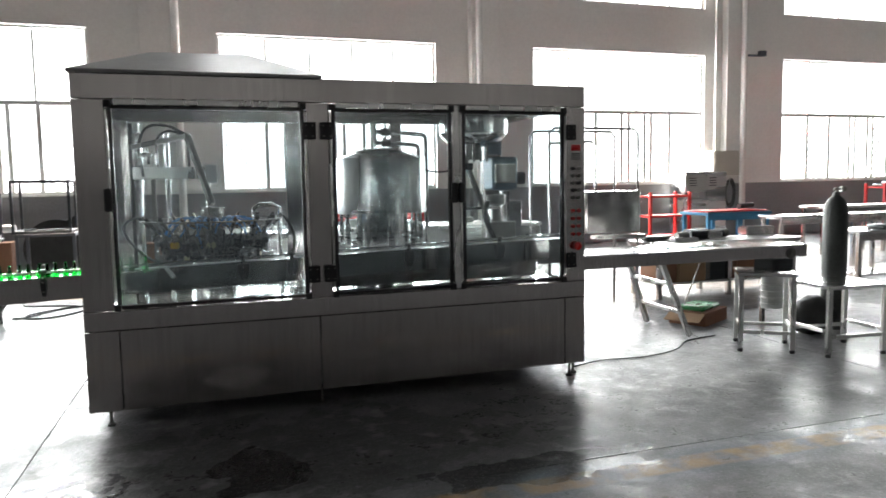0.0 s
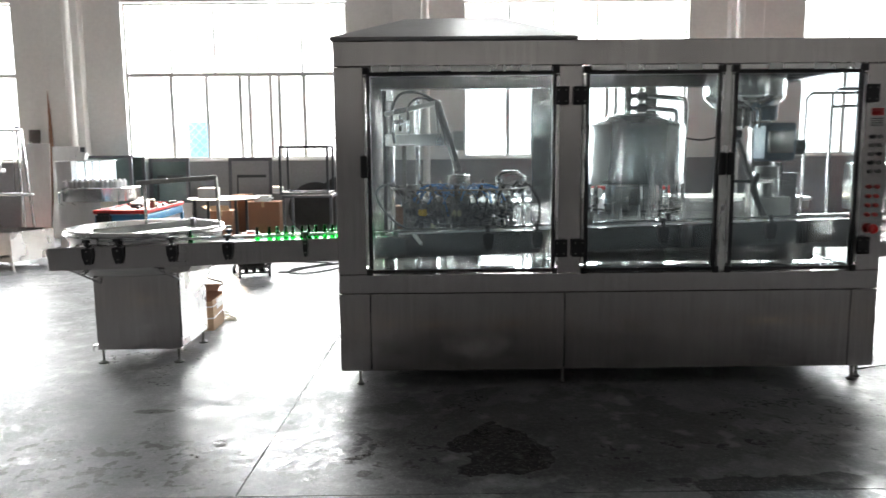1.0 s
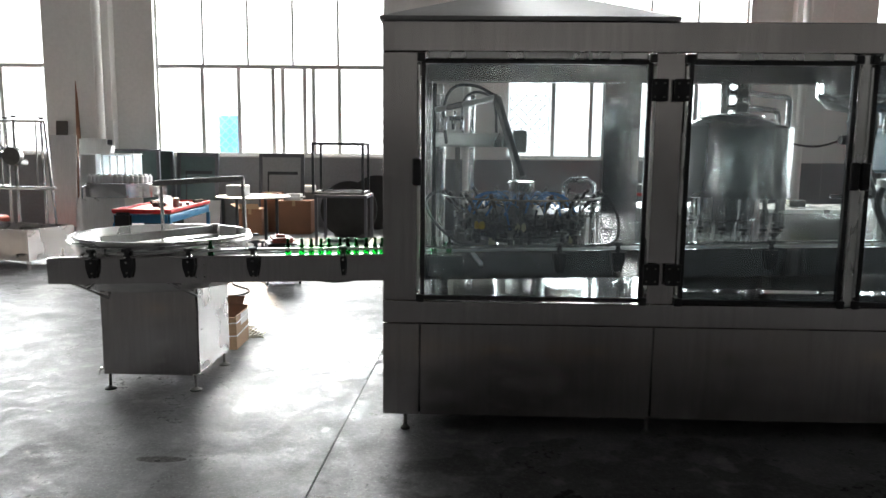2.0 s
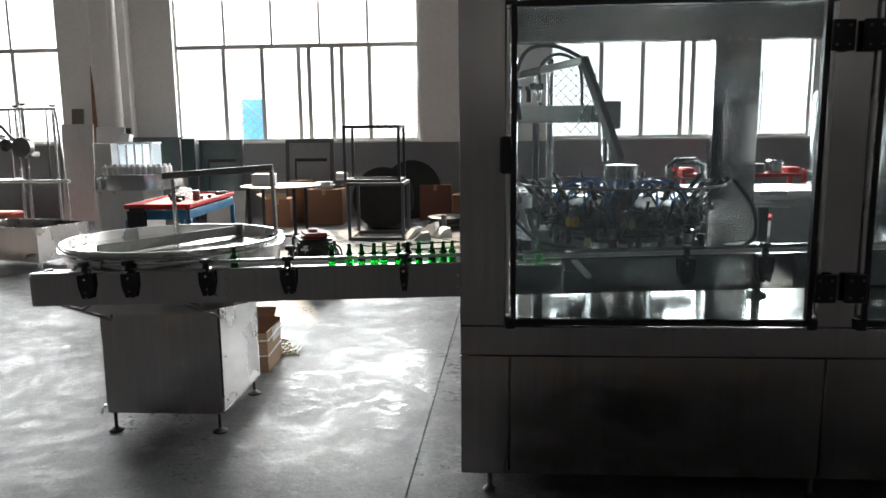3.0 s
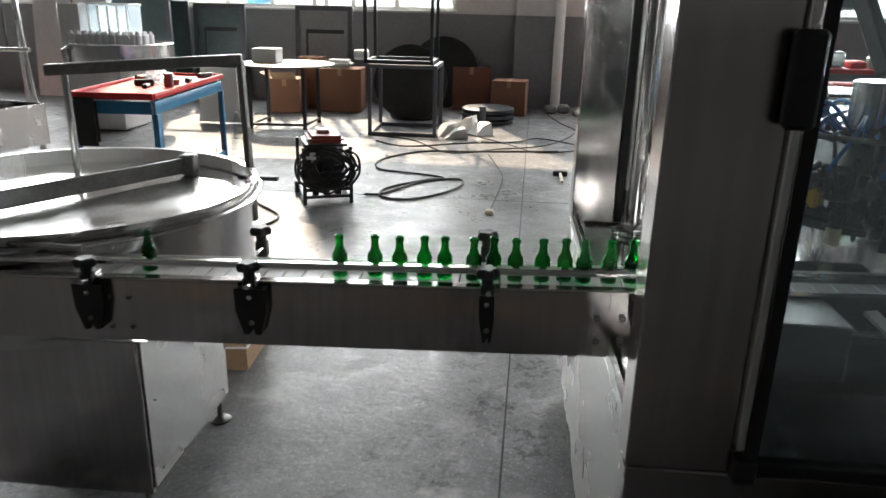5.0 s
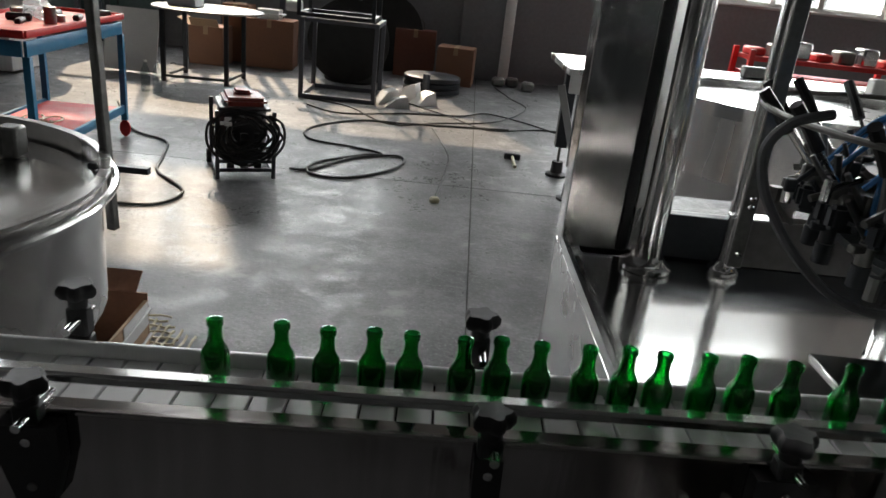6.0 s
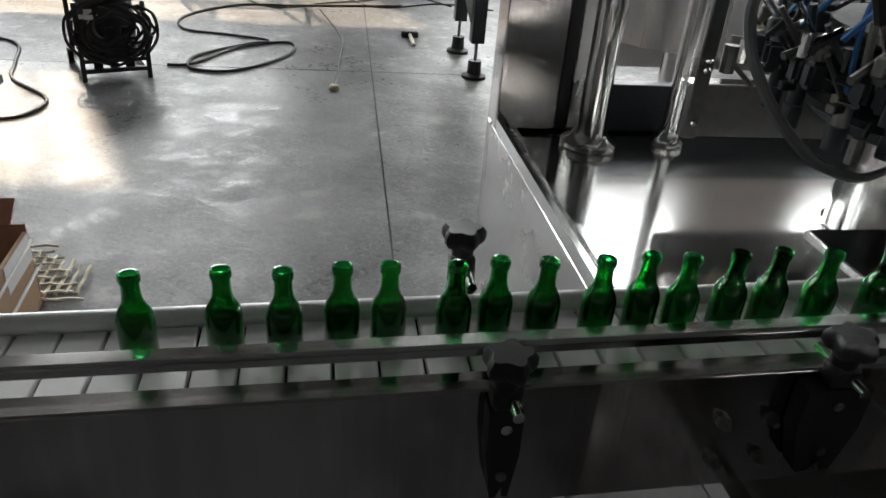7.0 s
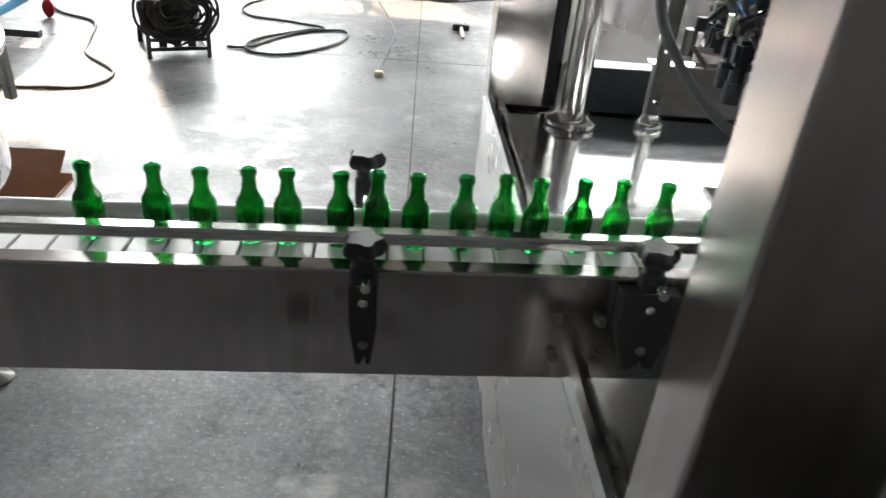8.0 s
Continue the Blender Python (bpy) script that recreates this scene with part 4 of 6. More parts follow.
def rail_clamp(x, near=True, slim=False):
    y = 4.832 if near else 5.046
    bm = B()
    w = 0.017 if slim else 0.036
    if near:
        prism(bm, ((x - w, 0.955), (x + w, 0.955), (x + w, 0.90), (x + w * 0.55, 0.842), (x + w * 0.2, 0.842), (x + 0.003, 0.856), (x - w * 0.2, 0.842), (x - w * 0.55, 0.842), (x - w, 0.90)), y - 0.012, y + 0.012)
    else:
        box(bm, x - 0.016, x + 0.016, y - 0.012, y + 0.012, 0.86, 0.955, 0.003)
    c = part("rail_clamp", bm, BLACK, conveyor, "black plastic rail clamp with star knob")
    bm = B()
    box(bm, x - 0.015, x + 0.015, y - 0.013, y + 0.013, 0.955, 0.981 if near else 1.0, 0.004)
    part("clamp_block", bm, BLACK, c)
    bm = B()
    knob(bm, x, y, 1.0 if near else 1.018)
    part("star_knob", bm, BLACK, c)
    zr = 0.968 if near else 0.982
    part("clamp_rod", rod(B(), (x + 0.004, y - 0.035 if near else y - 0.05, zr), (x + 0.004, y + 0.045 if near else y + 0.03, zr), 0.006, 10), STEEL_B, c)
    if near:
        part("screw", turned(((0.006, -0.002), (0.006, 0.003), (0.003, 0.004)), (x, y - 0.012, 0.935), 8), STEEL_B, c)
        part("screw", turned(((0.006, -0.002), (0.006, 0.003), (0.003, 0.004)), (x, y - 0.012, 0.872), 8), CAST, c)


for x in (-1.80, -1.588, -1.215, -0.828, 0.06, 0.98, 1.32, 2.2, 2.95):
    rail_clamp(x)
rail_clamp(-0.29, True, True)
for x in (-1.95, -1.25, -0.87, -0.298, 1.1, 2.3):
    rail_clamp(x, False)
for x in (-1.95, -1.36):
    part("support_arm", rod(B(), (x, 4.87, 0.80), (x + 0.09, 5.13, 0.66), 0.008, 8), STEEL_B, conveyor)
    part("support_arm", beam(B(), (x + 0.02, 4.90, 0.800), (x + 0.05, 5.14, 0.70), 0.03, 0.006), STEEL, conveyor)

# ---- green bottles on the belt ----
BOT = [(0.019, 0.0), (0.0212, 0.003), (0.0212, 0.054), (0.0209, 0.058), (0.0196, 0.064), (0.0168, 0.070), (0.0134, 0.076), (0.0112, 0.083), (0.0103, 0.092), (0.0099, 0.106), (0.0119, 0.107), (0.0124, 0.112), (0.0114, 0.117), (0.0088, 0.1175), (0.0080, 0.107), (0.0086, 0.090), (0.0100, 0.081), (0.0130, 0.0735), (0.0175, 0.064), (0.0194, 0.055), (0.0192, 0.006), (0.010, 0.005)]


def bottle_mesh():
    bm = lathe(B(), [(r * 0.88, z * 0.85) for r, z in BOT], 0, 0, 24)
    return bm


first_bottle = part("green_bottle", bottle_mesh(), GREEN_GLASS)
tagged(first_bottle, "small empty green glass bottle standing on the conveyor", "bottle", "bottles on the conveyor")
XS = (-0.646, -0.562, -0.502, -0.444, -0.396, -0.328, -0.282, -0.231, -0.169, -0.117, -0.074, -0.016, 0.035, 0.092)
for k, x in enumerate(XS + (-1.12, 0.17, 0.24, 0.33)):
    m = pose(x, 4.94 + 0.004 * math.sin(k * 2.3), 0.9506 + DIP * x, 0, 0, k * 41)
    if k == 0:
        first_bottle.matrix_basis = m
    else:
        copy_thing(first_bottle, m)

# ---- accumulation turntable ----
UX, UY = -1.61, 5.42
table = thing("turntable", (UX, UY, 0), "round stainless bottle turntable on a square sheet-steel cabinet", "turntable")
part("cabinet", box(B(), -1.915, -1.29, 5.125, 5.75, 0.105, 0.70, 0.004), STEEL, table)
part("side_panel", box(B(), -1.289, -1.284, 5.14, 5.735, 0.12, 0.69, 0.002), STEEL_H, table)
part("drum", lathe(B(), ((0.50, 0.69), (0.545, 0.70), (0.545, 0.945), (0.50, 0.95)), UX, UY, 56), STEEL_H, table)
part("disc", lathe(B(), ((0.535, 0.951), (0.535, 0.957), (0.01, 0.958)), UX, UY, 56), STEEL_B, table)
part("rim", lathe(B(), ((0.548, 0.93), (0.556, 0.93), (0.558, 0.996), (0.570, 1.0), (0.570, 1.006), (0.548, 1.006)), UX, UY, 64, False), STEEL_H, table)
ring = [(UX + 0.575 * math.cos(k * math.tau / 64), UY + 0.575 * math.sin(k * math.tau / 64), 0.972) for k in range(64)]
part("rim_rail", tube(B(), ring, 0.009, 8, True), STEEL_B, table)
part("pole", rod(B(), (-1.685, 5.60, 0.958), (-1.685, 5.60, 1.325), 0.012, 12), STEEL_B, table)
part("top_bar", beam(B(), (-1.74, 5.585, 1.325), (-1.155, 5.757, 1.362), 0.036, 0.036, 0.004), CAST, table)
part("end_bar", beam(B(), (-1.163, 5.757, 1.36), (-1.155, 5.78, 0.80), 0.024, 0.024, 0.004), CAST, table)
part("end_bracket", box(B(), -1.20, -1.06, 5.765, 5.785, 0.95, 0.965), DARK, table)
part("guide_bar", beam(B(), (-1.82, 4.99, 0.995), (-1.37, 5.79, 0.995), 0.012, 0.055, 0.003), CAST, table)
part("guide_bar", hose(B(), ((-1.95, 5.12, 0.985), (-1.75, 4.95, 0.985), (-1.5, 4.90, 0.985), (-1.25, 4.885, 0.985)), 0.008, 8), STEEL_B, table)
part("bar_clamp", box(B(), -1.405, -1.355, 5.75, 5.805, 0.96, 1.032, 0.006), CAST, table)
for x, y in ((-1.885, 5.15), (-1.32, 5.15), (-1.32, 5.72), (-1.885, 5.72)):
    bm = lathe(B(), ((0.038, 0.0), (0.040, 0.008), (0.020, 0.018), (0.009, 0.024), (0.009, 0.108)), x, y, 16)
    part("levelling_foot", bm, CAST, table, "dark round levelling foot")
for y in (5.19, 5.68):
    for z in (0.16, 0.40, 0.64):
        part("screw", turned(((0.006, -0.001), (0.004, 0.004)), (-1.284, y, z), 8, "Y"), CAST, table)
part("drain_tap", tube(B(), ((-1.93, 5.15, 0.14), (-1.955, 5.15, 0.12), (-1.96, 5.15, 0.09)), 0.008, 8), STEEL_B, table)

# ---- discharge table and stands right of the machine ----
discharge = thing("discharge_table", (4.8, 5.1, 0), "long stainless discharge table running out of the machine", "table")
part("tabletop", box(B(), MX + 0.025, 6.05, 4.84, 5.40, 0.885, 0.905, 0.003), STEEL_B, discharge)
part("front_apron", box(B(), MX + 0.025, 6.05, 4.842, 4.85, 0.79, 0.884), STEEL, discharge)
part("rear_apron", box(B(), MX + 0.025, 6.05, 5.39, 5.398, 0.79, 0.884), STEEL, discharge)
part("gear_motor", rod(B(), (5.80, 5.0, 0.30), (5.80, 5.0, 0.62), 0.095, 20), NYLON, discharge, "pale grey gear motor")
part("gear_box", box(B(), 5.68, 5.92, 4.86, 5.12, 0.62, 0.784, 0.015), DARK, discharge)
for z in (0.33, 0.39, 0.45, 0.51):
    part("cooling_fin", lathe(B(), ((0.096, z), (0.104, z + 0.005), (0.104, z + 0.015), (0.096, z + 0.02)), 5.80, 5.0, 20), NYLON, discharge)
for x, z in ((5.86, 0.83),):
    part("bearing", turned(((0.05, 0), (0.05, 0.01), (0.025, 0.015), (0.025, 0.03)), (x, 4.842, z), 16), CAST, discharge)
for x, y in ((5.98, 5.32),):
    part("leg", box(B(), x - 0.02, x + 0.02, y - 0.02, y + 0.02, 0.0, 0.79, 0.003), STEEL, discharge)


def leaning_leg(x0, y0, x1, y1):
    part("leaning_leg", beam(B(), (x0, y0, 0.80), (x1, y1, 0.02), 0.05, 0.045, 0.004), ALU, discharge)


leaning_leg(4.80, 5.36, 5.13, 5.33)
leaning_leg(4.88, 6.05, 5.18, 6.11)
part("rear_board", box(B(), 4.3, 5.6, 5.41, 6.15, 0.80, 0.83, 0.003), STEEL_H, discharge)
for f in (0.35, 0.70):
    part("rung", beam(B(), (4.80 + 0.33 * f, 5.36 - 0.03 * f, 0.80 - 0.78 * f), (4.88 + 0.30 * f, 6.05 + 0.06 * f, 0.80 - 0.78 * f), 0.03, 0.03), ALU, discharge)
part("slanted_plate", beam(B(), (5.75, 5.9, 0.80), (5.55, 6.05, 0.05), 0.16, 0.01), STEEL_H, discharge)
film_bm = B()
for k in range(7):
    box(film_bm, 4.45 + 0.12 * k, 4.60 + 0.12 * k, 5.02 + 0.03 * (k % 3), 5.3, 0.906, 0.914 + 0.006 * (k % 2), 0.003)
solid("plastic_sheet", film_bm, CLEAR_PL, "clear crumpled plastic sheet on the discharge table", "plastic sheet")


def stool(name, cx, cy, sx, sy, h, turn, label):
    s = thing(name, (cx, cy, 0), label, "stool", "steel stools")
    m = Matrix.Translation((cx, cy, 0)) @ Matrix.Rotation(turn, 4, "Z")
    part("seat", box(B(), -sx, sx, -sy, sy, h - 0.03, h, 0.004, m), STEEL_B, s)
    for a in (-1, 1):
        for c in (-1, 1):
            x, y = a * (sx - 0.03), c * (sy - 0.03)
            leg = part("leg", box(B(), x - 0.02, x + 0.02, y - 0.02, y + 0.02, 0.03, h - 0.031, 0.003, m), ALU, s)
            bm = lathe(B(), ((0.022, 0.0), (0.024, 0.01), (0.018, 0.029)), x, y, 12)
            bmesh.ops.transform(bm, matrix=m, verts=bm.verts)
            part("rubber_foot", bm, RUBBER, leg)
    for c in (-1, 1):
        y = c * (sy - 0.03)
        part("stretcher", box(B(), -sx + 0.051, sx - 0.051, y - 0.012, y + 0.012, 0.16, 0.19, 0.002, m), ALU, s)
        x = c * (sx - 0.03)
        part("stretcher", box(B(), x - 0.012, x + 0.012, -sy + 0.051, sy - 0.051, 0.20, 0.23, 0.002, m), ALU, s)
    return s


stool("stainless_stool", 5.48, 4.75, 0.24, 0.24, 0.70, -0.62, "small stainless work stool beside the discharge table")
stool("stainless_stool", 5.98, 4.42, 0.30, 0.26, 0.61, -0.12, "low stainless work stool with a square top")


def gas_cylinder(x, y):
    bm = lathe(B(), ((0.095, 0.0), (0.112, 0.02), (0.115, 0.05), (0.115, 1.17), (0.105, 1.24), (0.075, 1.30), (0.04, 1.33), (0.034, 1.34), (0.034, 1.37)), x, y, 28)
    c = thing("gas_cylinder", (x, y, 0), "tall dark green-grey steel gas cylinder", "cylinder")
    part("body", bm, material("cylinder_paint", (0.05, 0.055, 0.052), 0.5, 0.1, 0.3, 5, 40, 0.06), c)
    part("valve", rod(rod(B(), (x, y, 1.372), (x, y, 1.42), 0.014, 10), (x - 0.03, y, 1.40), (x + 0.05, y, 1.40), 0.012, 10), CAST, c)
    part("regulator", rod(B(), (x + 0.055, y, 1.40), (x + 0.10, y, 1.40), 0.03, 14), CAST, c)


gas_cylinder(6.72, 5.16)

# tubular hopper stand
hop = thing("hopper_stand", (5.1, 7.0, 0), "stainless hopper with tall tubular rails", "hopper")
part("hopper_panel", box(B(), 4.92, 5.62, 6.9, 7.5, 0.92, 1.40, 0.006), STEEL_B, hop)
for y in (6.95, 7.45):
    part("rail", tube(B(), ((4.46, y, 0.9), (4.46, y, 2.06), (4.52, y, 2.12), (5.55, y, 2.12), (5.61, y, 2.06), (5.61, y, 1.401)), 0.016, 12), STEEL_B, hop)
part("rail", tube(B(), ((4.46, 6.95, 1.95), (5.0, 6.95, 1.97), (5.05, 6.95, 1.92), (5.05, 6.95, 1.401)), 0.014, 12), STEEL_B, hop)
for x, y in ((4.46, 6.95), (4.46, 7.45), (5.61, 6.95), (5.61, 7.45)):
    part("leg", rod(B(), (x, y, 0), (x, y, 0.919), 0.02, 12), STEEL, hop)
part("chute", box(B(), 4.95, 5.6, 6.75, 6.899, 0.86, 0.90, 0.004), STEEL_H, hop)
solid("cable", hose(B(), ((3.55, 4.75, 0.008), (3.9, 4.85, 0.008), (4.3, 4.82, 0.008), (4.7, 4.95, 0.008), (5.0, 5.2, 0.008), (5.4, 5.3, 0.008)), 0.005), RUBBER, "thin black cable lying on the floor", "cable")

# ---- behind the machine ----
rear_drum = thing("rear_turntable", (1.35, 7.75, 0), "round stainless drum table behind the machine", "turntable")
part("drum", lathe(B(), ((0.62, 0.70), (0.66, 0.71), (0.66, 1.0), (0.60, 1.01)), 1.35, 7.75, 48), TANK, rear_drum)
part("rim", lathe(B(), ((0.66, 0.99), (0.68, 0.99), (0.68, 1.05), (0.66, 1.05)), 1.35, 7.75, 48, False), STEEL_B, rear_drum)
part("pedestal", lathe(B(), ((0.30, 0.0), (0.30, 0.03), (0.12, 0.06), (0.12, 0.70)), 1.35, 7.75, 24), STEEL, rear_drum)

bench = thing("steel_bench", (2.6, 9.55, 0), "long pale steel bench with sheet-steel sides on rubber feet", "bench")
part("benchtop", box(B(), 0.42, 5.4, 9.05, 10.05, 0.90, 0.945, 0.004), ALU, bench)
part("apron", box(B(), 0.44, 5.38, 9.07, 9.10, 0.78, 0.899, 0.003), STEEL_H, bench)
for x in (0.58, 2.9, 5.25):
    for y in (9.22, 9.9):
        leg = part("leg", box(B(), x - 0.045, x + 0.045, y - 0.045, y + 0.045, 0.24, 0.899, 0.004), DARK, bench)
        part("stem", rod(B(), (x, y, 0.12), (x, y, 0.239), 0.012, 10), CAST, leg)
        part("rubber_foot", lathe(B(), ((0.085, 0.0), (0.085, 0.018), (0.05, 0.03), (0.045, 0.119)), x, y, 16), RUBBER, leg)
part("side_sheet", box(B(), 0.80, 2.82, 9.125, 9.135, 0.14, 0.779), STEEL_H, bench, "streaky sheet-steel side")
part("side_sheet", box(B(), 2.96, 5.18, 9.125, 9.135, 0.14, 0.779), STEEL_H, bench, "streaky sheet-steel side")
part("brace", beam(B(), (0.58, 9.26, 0.30), (0.42, 9.3, 0.80), 0.03, 0.05), NYLON, bench)
for k, (x, y) in enumerate(((1.1, 9.5), (1.9, 9.7), (2.7, 9.4), (3.6, 9.6), (4.4, 9.5))):
    bm = box(B(), x - 0.10, x + 0.10, y - 0.05, y + 0.05, 0.946, 1.0 + 0.03 * (k % 3), 0.01)
    solid("machine_part", bm, (STEEL_B, CAST, WHITE_PL)[k % 3], "small loose machine part lying on the bench", "machine part", "parts on the bench")

# ---- welder, cables and tools on the floor ----
DULL_RED = material("dull_scratched_red_paint", (0.30, 0.045, 0.03), 0.5, 0, 0.35, 9, 60, 0.08)
WX, WY = -1.745, 9.09
welder = thing("welding_machine", (WX, WY, 0), "dark wheeled welding set with a red top and coiled cables", "welder")
mw = Matrix.Translation((WX, WY, 0)) @ Matrix.Rotation(0.38, 4, "Z")


def wpart(name, bm, mat, label=""):
    bmesh.ops.transform(bm, matrix=mw, verts=bm.verts)
    return part(name, bm, mat, welder, label)


wpart("body", lathe(B(), ((0.12, 0.09), (0.165, 0.11), (0.17, 0.30), (0.165, 0.44), (0.12, 0.47)), 0.0, 0.05, 20), BLACK)
wpart("top_tray", box(B(), -0.13, 0.15, -0.12, 0.24, 0.475, 0.535, 0.025, None, 2), DULL_RED, "scratched red top cover")
wpart("top_block", box(B(), -0.06, 0.06, 0.0, 0.14, 0.53, 0.565, 0.015, None, 2), DULL_RED)
wpart("top_plate", box(B(), -0.17, 0.17, -0.15, 0.26, 0.455, 0.476, 0.008), BLACK)
for a in (-0.185, 0.185):
    wpart("frame_post", box(B(), a - 0.013, a + 0.013, -0.19, -0.165, 0.0, 0.46), DARK)
    wpart("frame_rail", box(B(), a - 0.013, a + 0.013, -0.165, 0.30, 0.035, 0.06), DARK)
    wpart("frame_post", box(B(), a - 0.013, a + 0.013, 0.30, 0.325, 0.0, 0.46), DARK)
for z in (0.05, 0.11):
    wpart("cross_bar", box(B(), -0.171, 0.171, -0.19, -0.165, z, z + 0.022), DARK)
for k in range(3):
    wpart("grille_bar", box(B(), -0.12 + 0.09 * k, -0.07 + 0.09 * k, -0.135, -0.121, 0.05, 0.30), RUBBER)
wpart("rag", box(B(), -0.17, -0.07, -0.26, -0.2, 0.35, 0.43, 0.028, None, 2), WHITE_PL, "crumpled white rag")
random.seed(4)
for k in range(16):
    r = random.uniform(0.10, 0.25)
    cx, cz, ph = random.uniform(-0.03, 0.04), random.uniform(0.26, 0.34), random.uniform(0, 6)
    pts = [(cx + r * math.cos(ph + a * 0.5), -0.20 - 0.01 * (k % 3) + 0.02 * math.sin(a), cz + r * random.uniform(0.5, 0.9) * math.sin(ph + a * 0.5)) for a in range(9 + k % 4)]
    wpart("coiled_cable", hose(B(), pts, 0.009, 6, 3), RUBBER)
for s in (-1, 1):
    wpart("looped_cable", hose(B(), ((s * 0.15, -0.2, 0.44), (s * 0.24, -0.2, 0.38), (s * 0.25, -0.2, 0.25), (s * 0.19, -0.2, 0.16)), 0.009, 6), RUBBER)
wpart("wheel", turned(((0.05, -0.015), (0.05, 0.015)), (0.21, 0.24, 0.052), 16, "Y"), RUBBER)
wpart("wheel", turned(((0.05, -0.015), (0.05, 0.015)), (-0.21, 0.24, 0.052), 16, "Y"), RUBBER)


def floor_cable(pts, r, label):
    solid("floor_cable", hose(B(), [(x, y, r + 0.001) for x, y in pts], r, 6, 8), RUBBER, label, "cable", "cables on the floor")


floor_cable(((-3.4, 10.9), (-2.88, 9.95), (-2.5, 9.66), (-2.35, 9.2), (-2.25, 8.85), (-1.96, 8.5), (-2.0, 8.22), (-2.25, 8.14), (-2.6, 8.1)), 0.010, "black rubber cable winding across the floor")
floor_cable(((-1.45, 9.25), (-1.3, 9.3), (-1.05, 9.75), (-0.72, 9.95), (-0.66, 9.72), (-0.8, 9.4), (-1.05, 9.15), (-1.3, 9.2), (-1.3, 9.5), (-1.0, 9.85), (-0.85, 9.98), (-1.1, 10.1), (-1.5, 10.25), (-1.55, 10.7), (-1.2, 11.2), (-0.7, 11.3), (0.3, 11.5)), 0.010, "black rubber cable lying in loose loops")
floor_cable(((-1.8, 11.75), (-1.5, 11.5), (-1.2, 11.55), (-0.8, 11.8), (-0.2, 12.0), (0.1, 12.3), (0.5, 12.0), (0.8, 11.6)), 0.008, "thin dark cable across the sunlit floor")
floor_cable(((-1.9, 12.1), (-1.4, 11.9), (-0.9, 11.2), (-0.4, 11.5), (0.2, 11.9), (0.6, 12.9), (0.45, 13.6), (0.3, 14.4)), 0.007, "thin brown cable across the sunlit floor")
floor_cable(((-0.9, 12.6), (-0.3, 11.9), (0.1, 11.4), (0.7, 11.7), (1.2, 11.5)), 0.007, "thin cable beside the scrap blocks")
floor_cable(((-2.6, 11.9), (-2.0, 10.9), (-1.75, 10.2), (-1.65, 9.5)), 0.008, "black cable leading to the welding set")
floor_cable(((-0.47, 11.2), (-0.38, 10.7), (-0.30, 10.1), (-0.33, 9.5), (-0.38, 8.9)), 0.006, "grey lead with a plug at its end")
plug = lathe(B(), ((0.02, 0.0), (0.034, 0.004), (0.036, 0.022), (0.026, 0.036), (0.01, 0.04)), -0.381, 8.831, 14)
solid("plug", plug, CREAM_PL, "round cream plug lying on the floor", "plug")
ham = thing("hammer", (0.249, 10.224, 0), "small steel hammer lying on the floor", "hammer")
part("head", box(B(), 0.18, 0.32, 10.28, 10.33, 0.0, 0.05, 0.008), DARK, ham)
part("handle", rod(B(), (0.25, 10.28, 0.025), (0.25, 9.98, 0.016), 0.015, 10), CREAM_PL, ham)

# carton and woven mat behind the turntable
cart = thing("torn_carton", (-1.5, 6.4, 0), "worn open cardboard carton tied with white string", "carton")
mc = Matrix.Translation((-1.58, 6.29, 0)) @ Matrix.Rotation(0.03, 4, "Z") @ Matrix.Diagonal((1.0, 0.86, 0.86, 1))
part("side", box(B(), -0.22, 0.22, -0.20, -0.19, 0, 0.30, 0, mc), CARD_IN, cart)
part("side", box(B(), -0.22, 0.22, 0.19, 0.20, 0, 0.34, 0, mc), CARD, cart)
part("side", box(B(), 0.21, 0.22, -0.19, 0.19, 0, 0.31, 0, mc), CARD_IN, cart)
part("side", box(B(), -0.22, -0.21, -0.19, 0.19, 0, 0.31, 0, mc), CARD, cart)
part("bottom", box(B(), -0.21, 0.21, -0.19, 0.19, 0, 0.008, 0, mc), CARD, cart)
part("flap", beam(B(), mc @ Vector((-0.02, 0.195, 0.34)), mc @ Vector((-0.02, 0.28, 0.40)), 0.40, 0.006), CARD, cart)
part("torn_paper", box(B(), 0.2205, 0.2225, -0.06, 0.19, 0.20, 0.305, 0, mc), WHITE_PL, cart, "torn white paper on the side")
for z in (0.10, 0.22):
    part("string", tube(B(), [mc @ Vector(p) for p in ((-0.225, -0.206, z), (0.226, -0.206, z + 0.03), (0.226, 0.2, z + 0.05))], 0.006, 6), WHITE_PL, cart)
part("black_tool", box(B(), -0.20, 0.13, -0.17, 0.06, 0.02, 0.24, 0.05, mc, 2), BLACK, cart, "black tool inside the carton")
mat_t = thing("woven_mat", (-1.4, 6.65, 0), "small pale woven cane mat lying on the floor", "mat")
for k in range(9):
    u = k / 8
    part("cane", hose(B(), [(-1.53 + 0.26 * u, 6.46 + 0.04 * u + 0.045 * j, 0.012 + 0.006 * ((j + k) % 2)) for j in range(int(9 - 4 * u))], 0.006, 5, 2), CREAM_PL, mat_t)
for j in range(9):
    part("weft", hose(B(), [(-1.55 + 0.045 * k, 6.46 + 0.045 * j, 0.014 + 0.006 * ((j + k + 1) % 2)) for k in range(int(8 - 0.45 * j))], 0.005, 5, 2), CREAM_PL, mat_t)

# ---- workshop things along the window wall ----


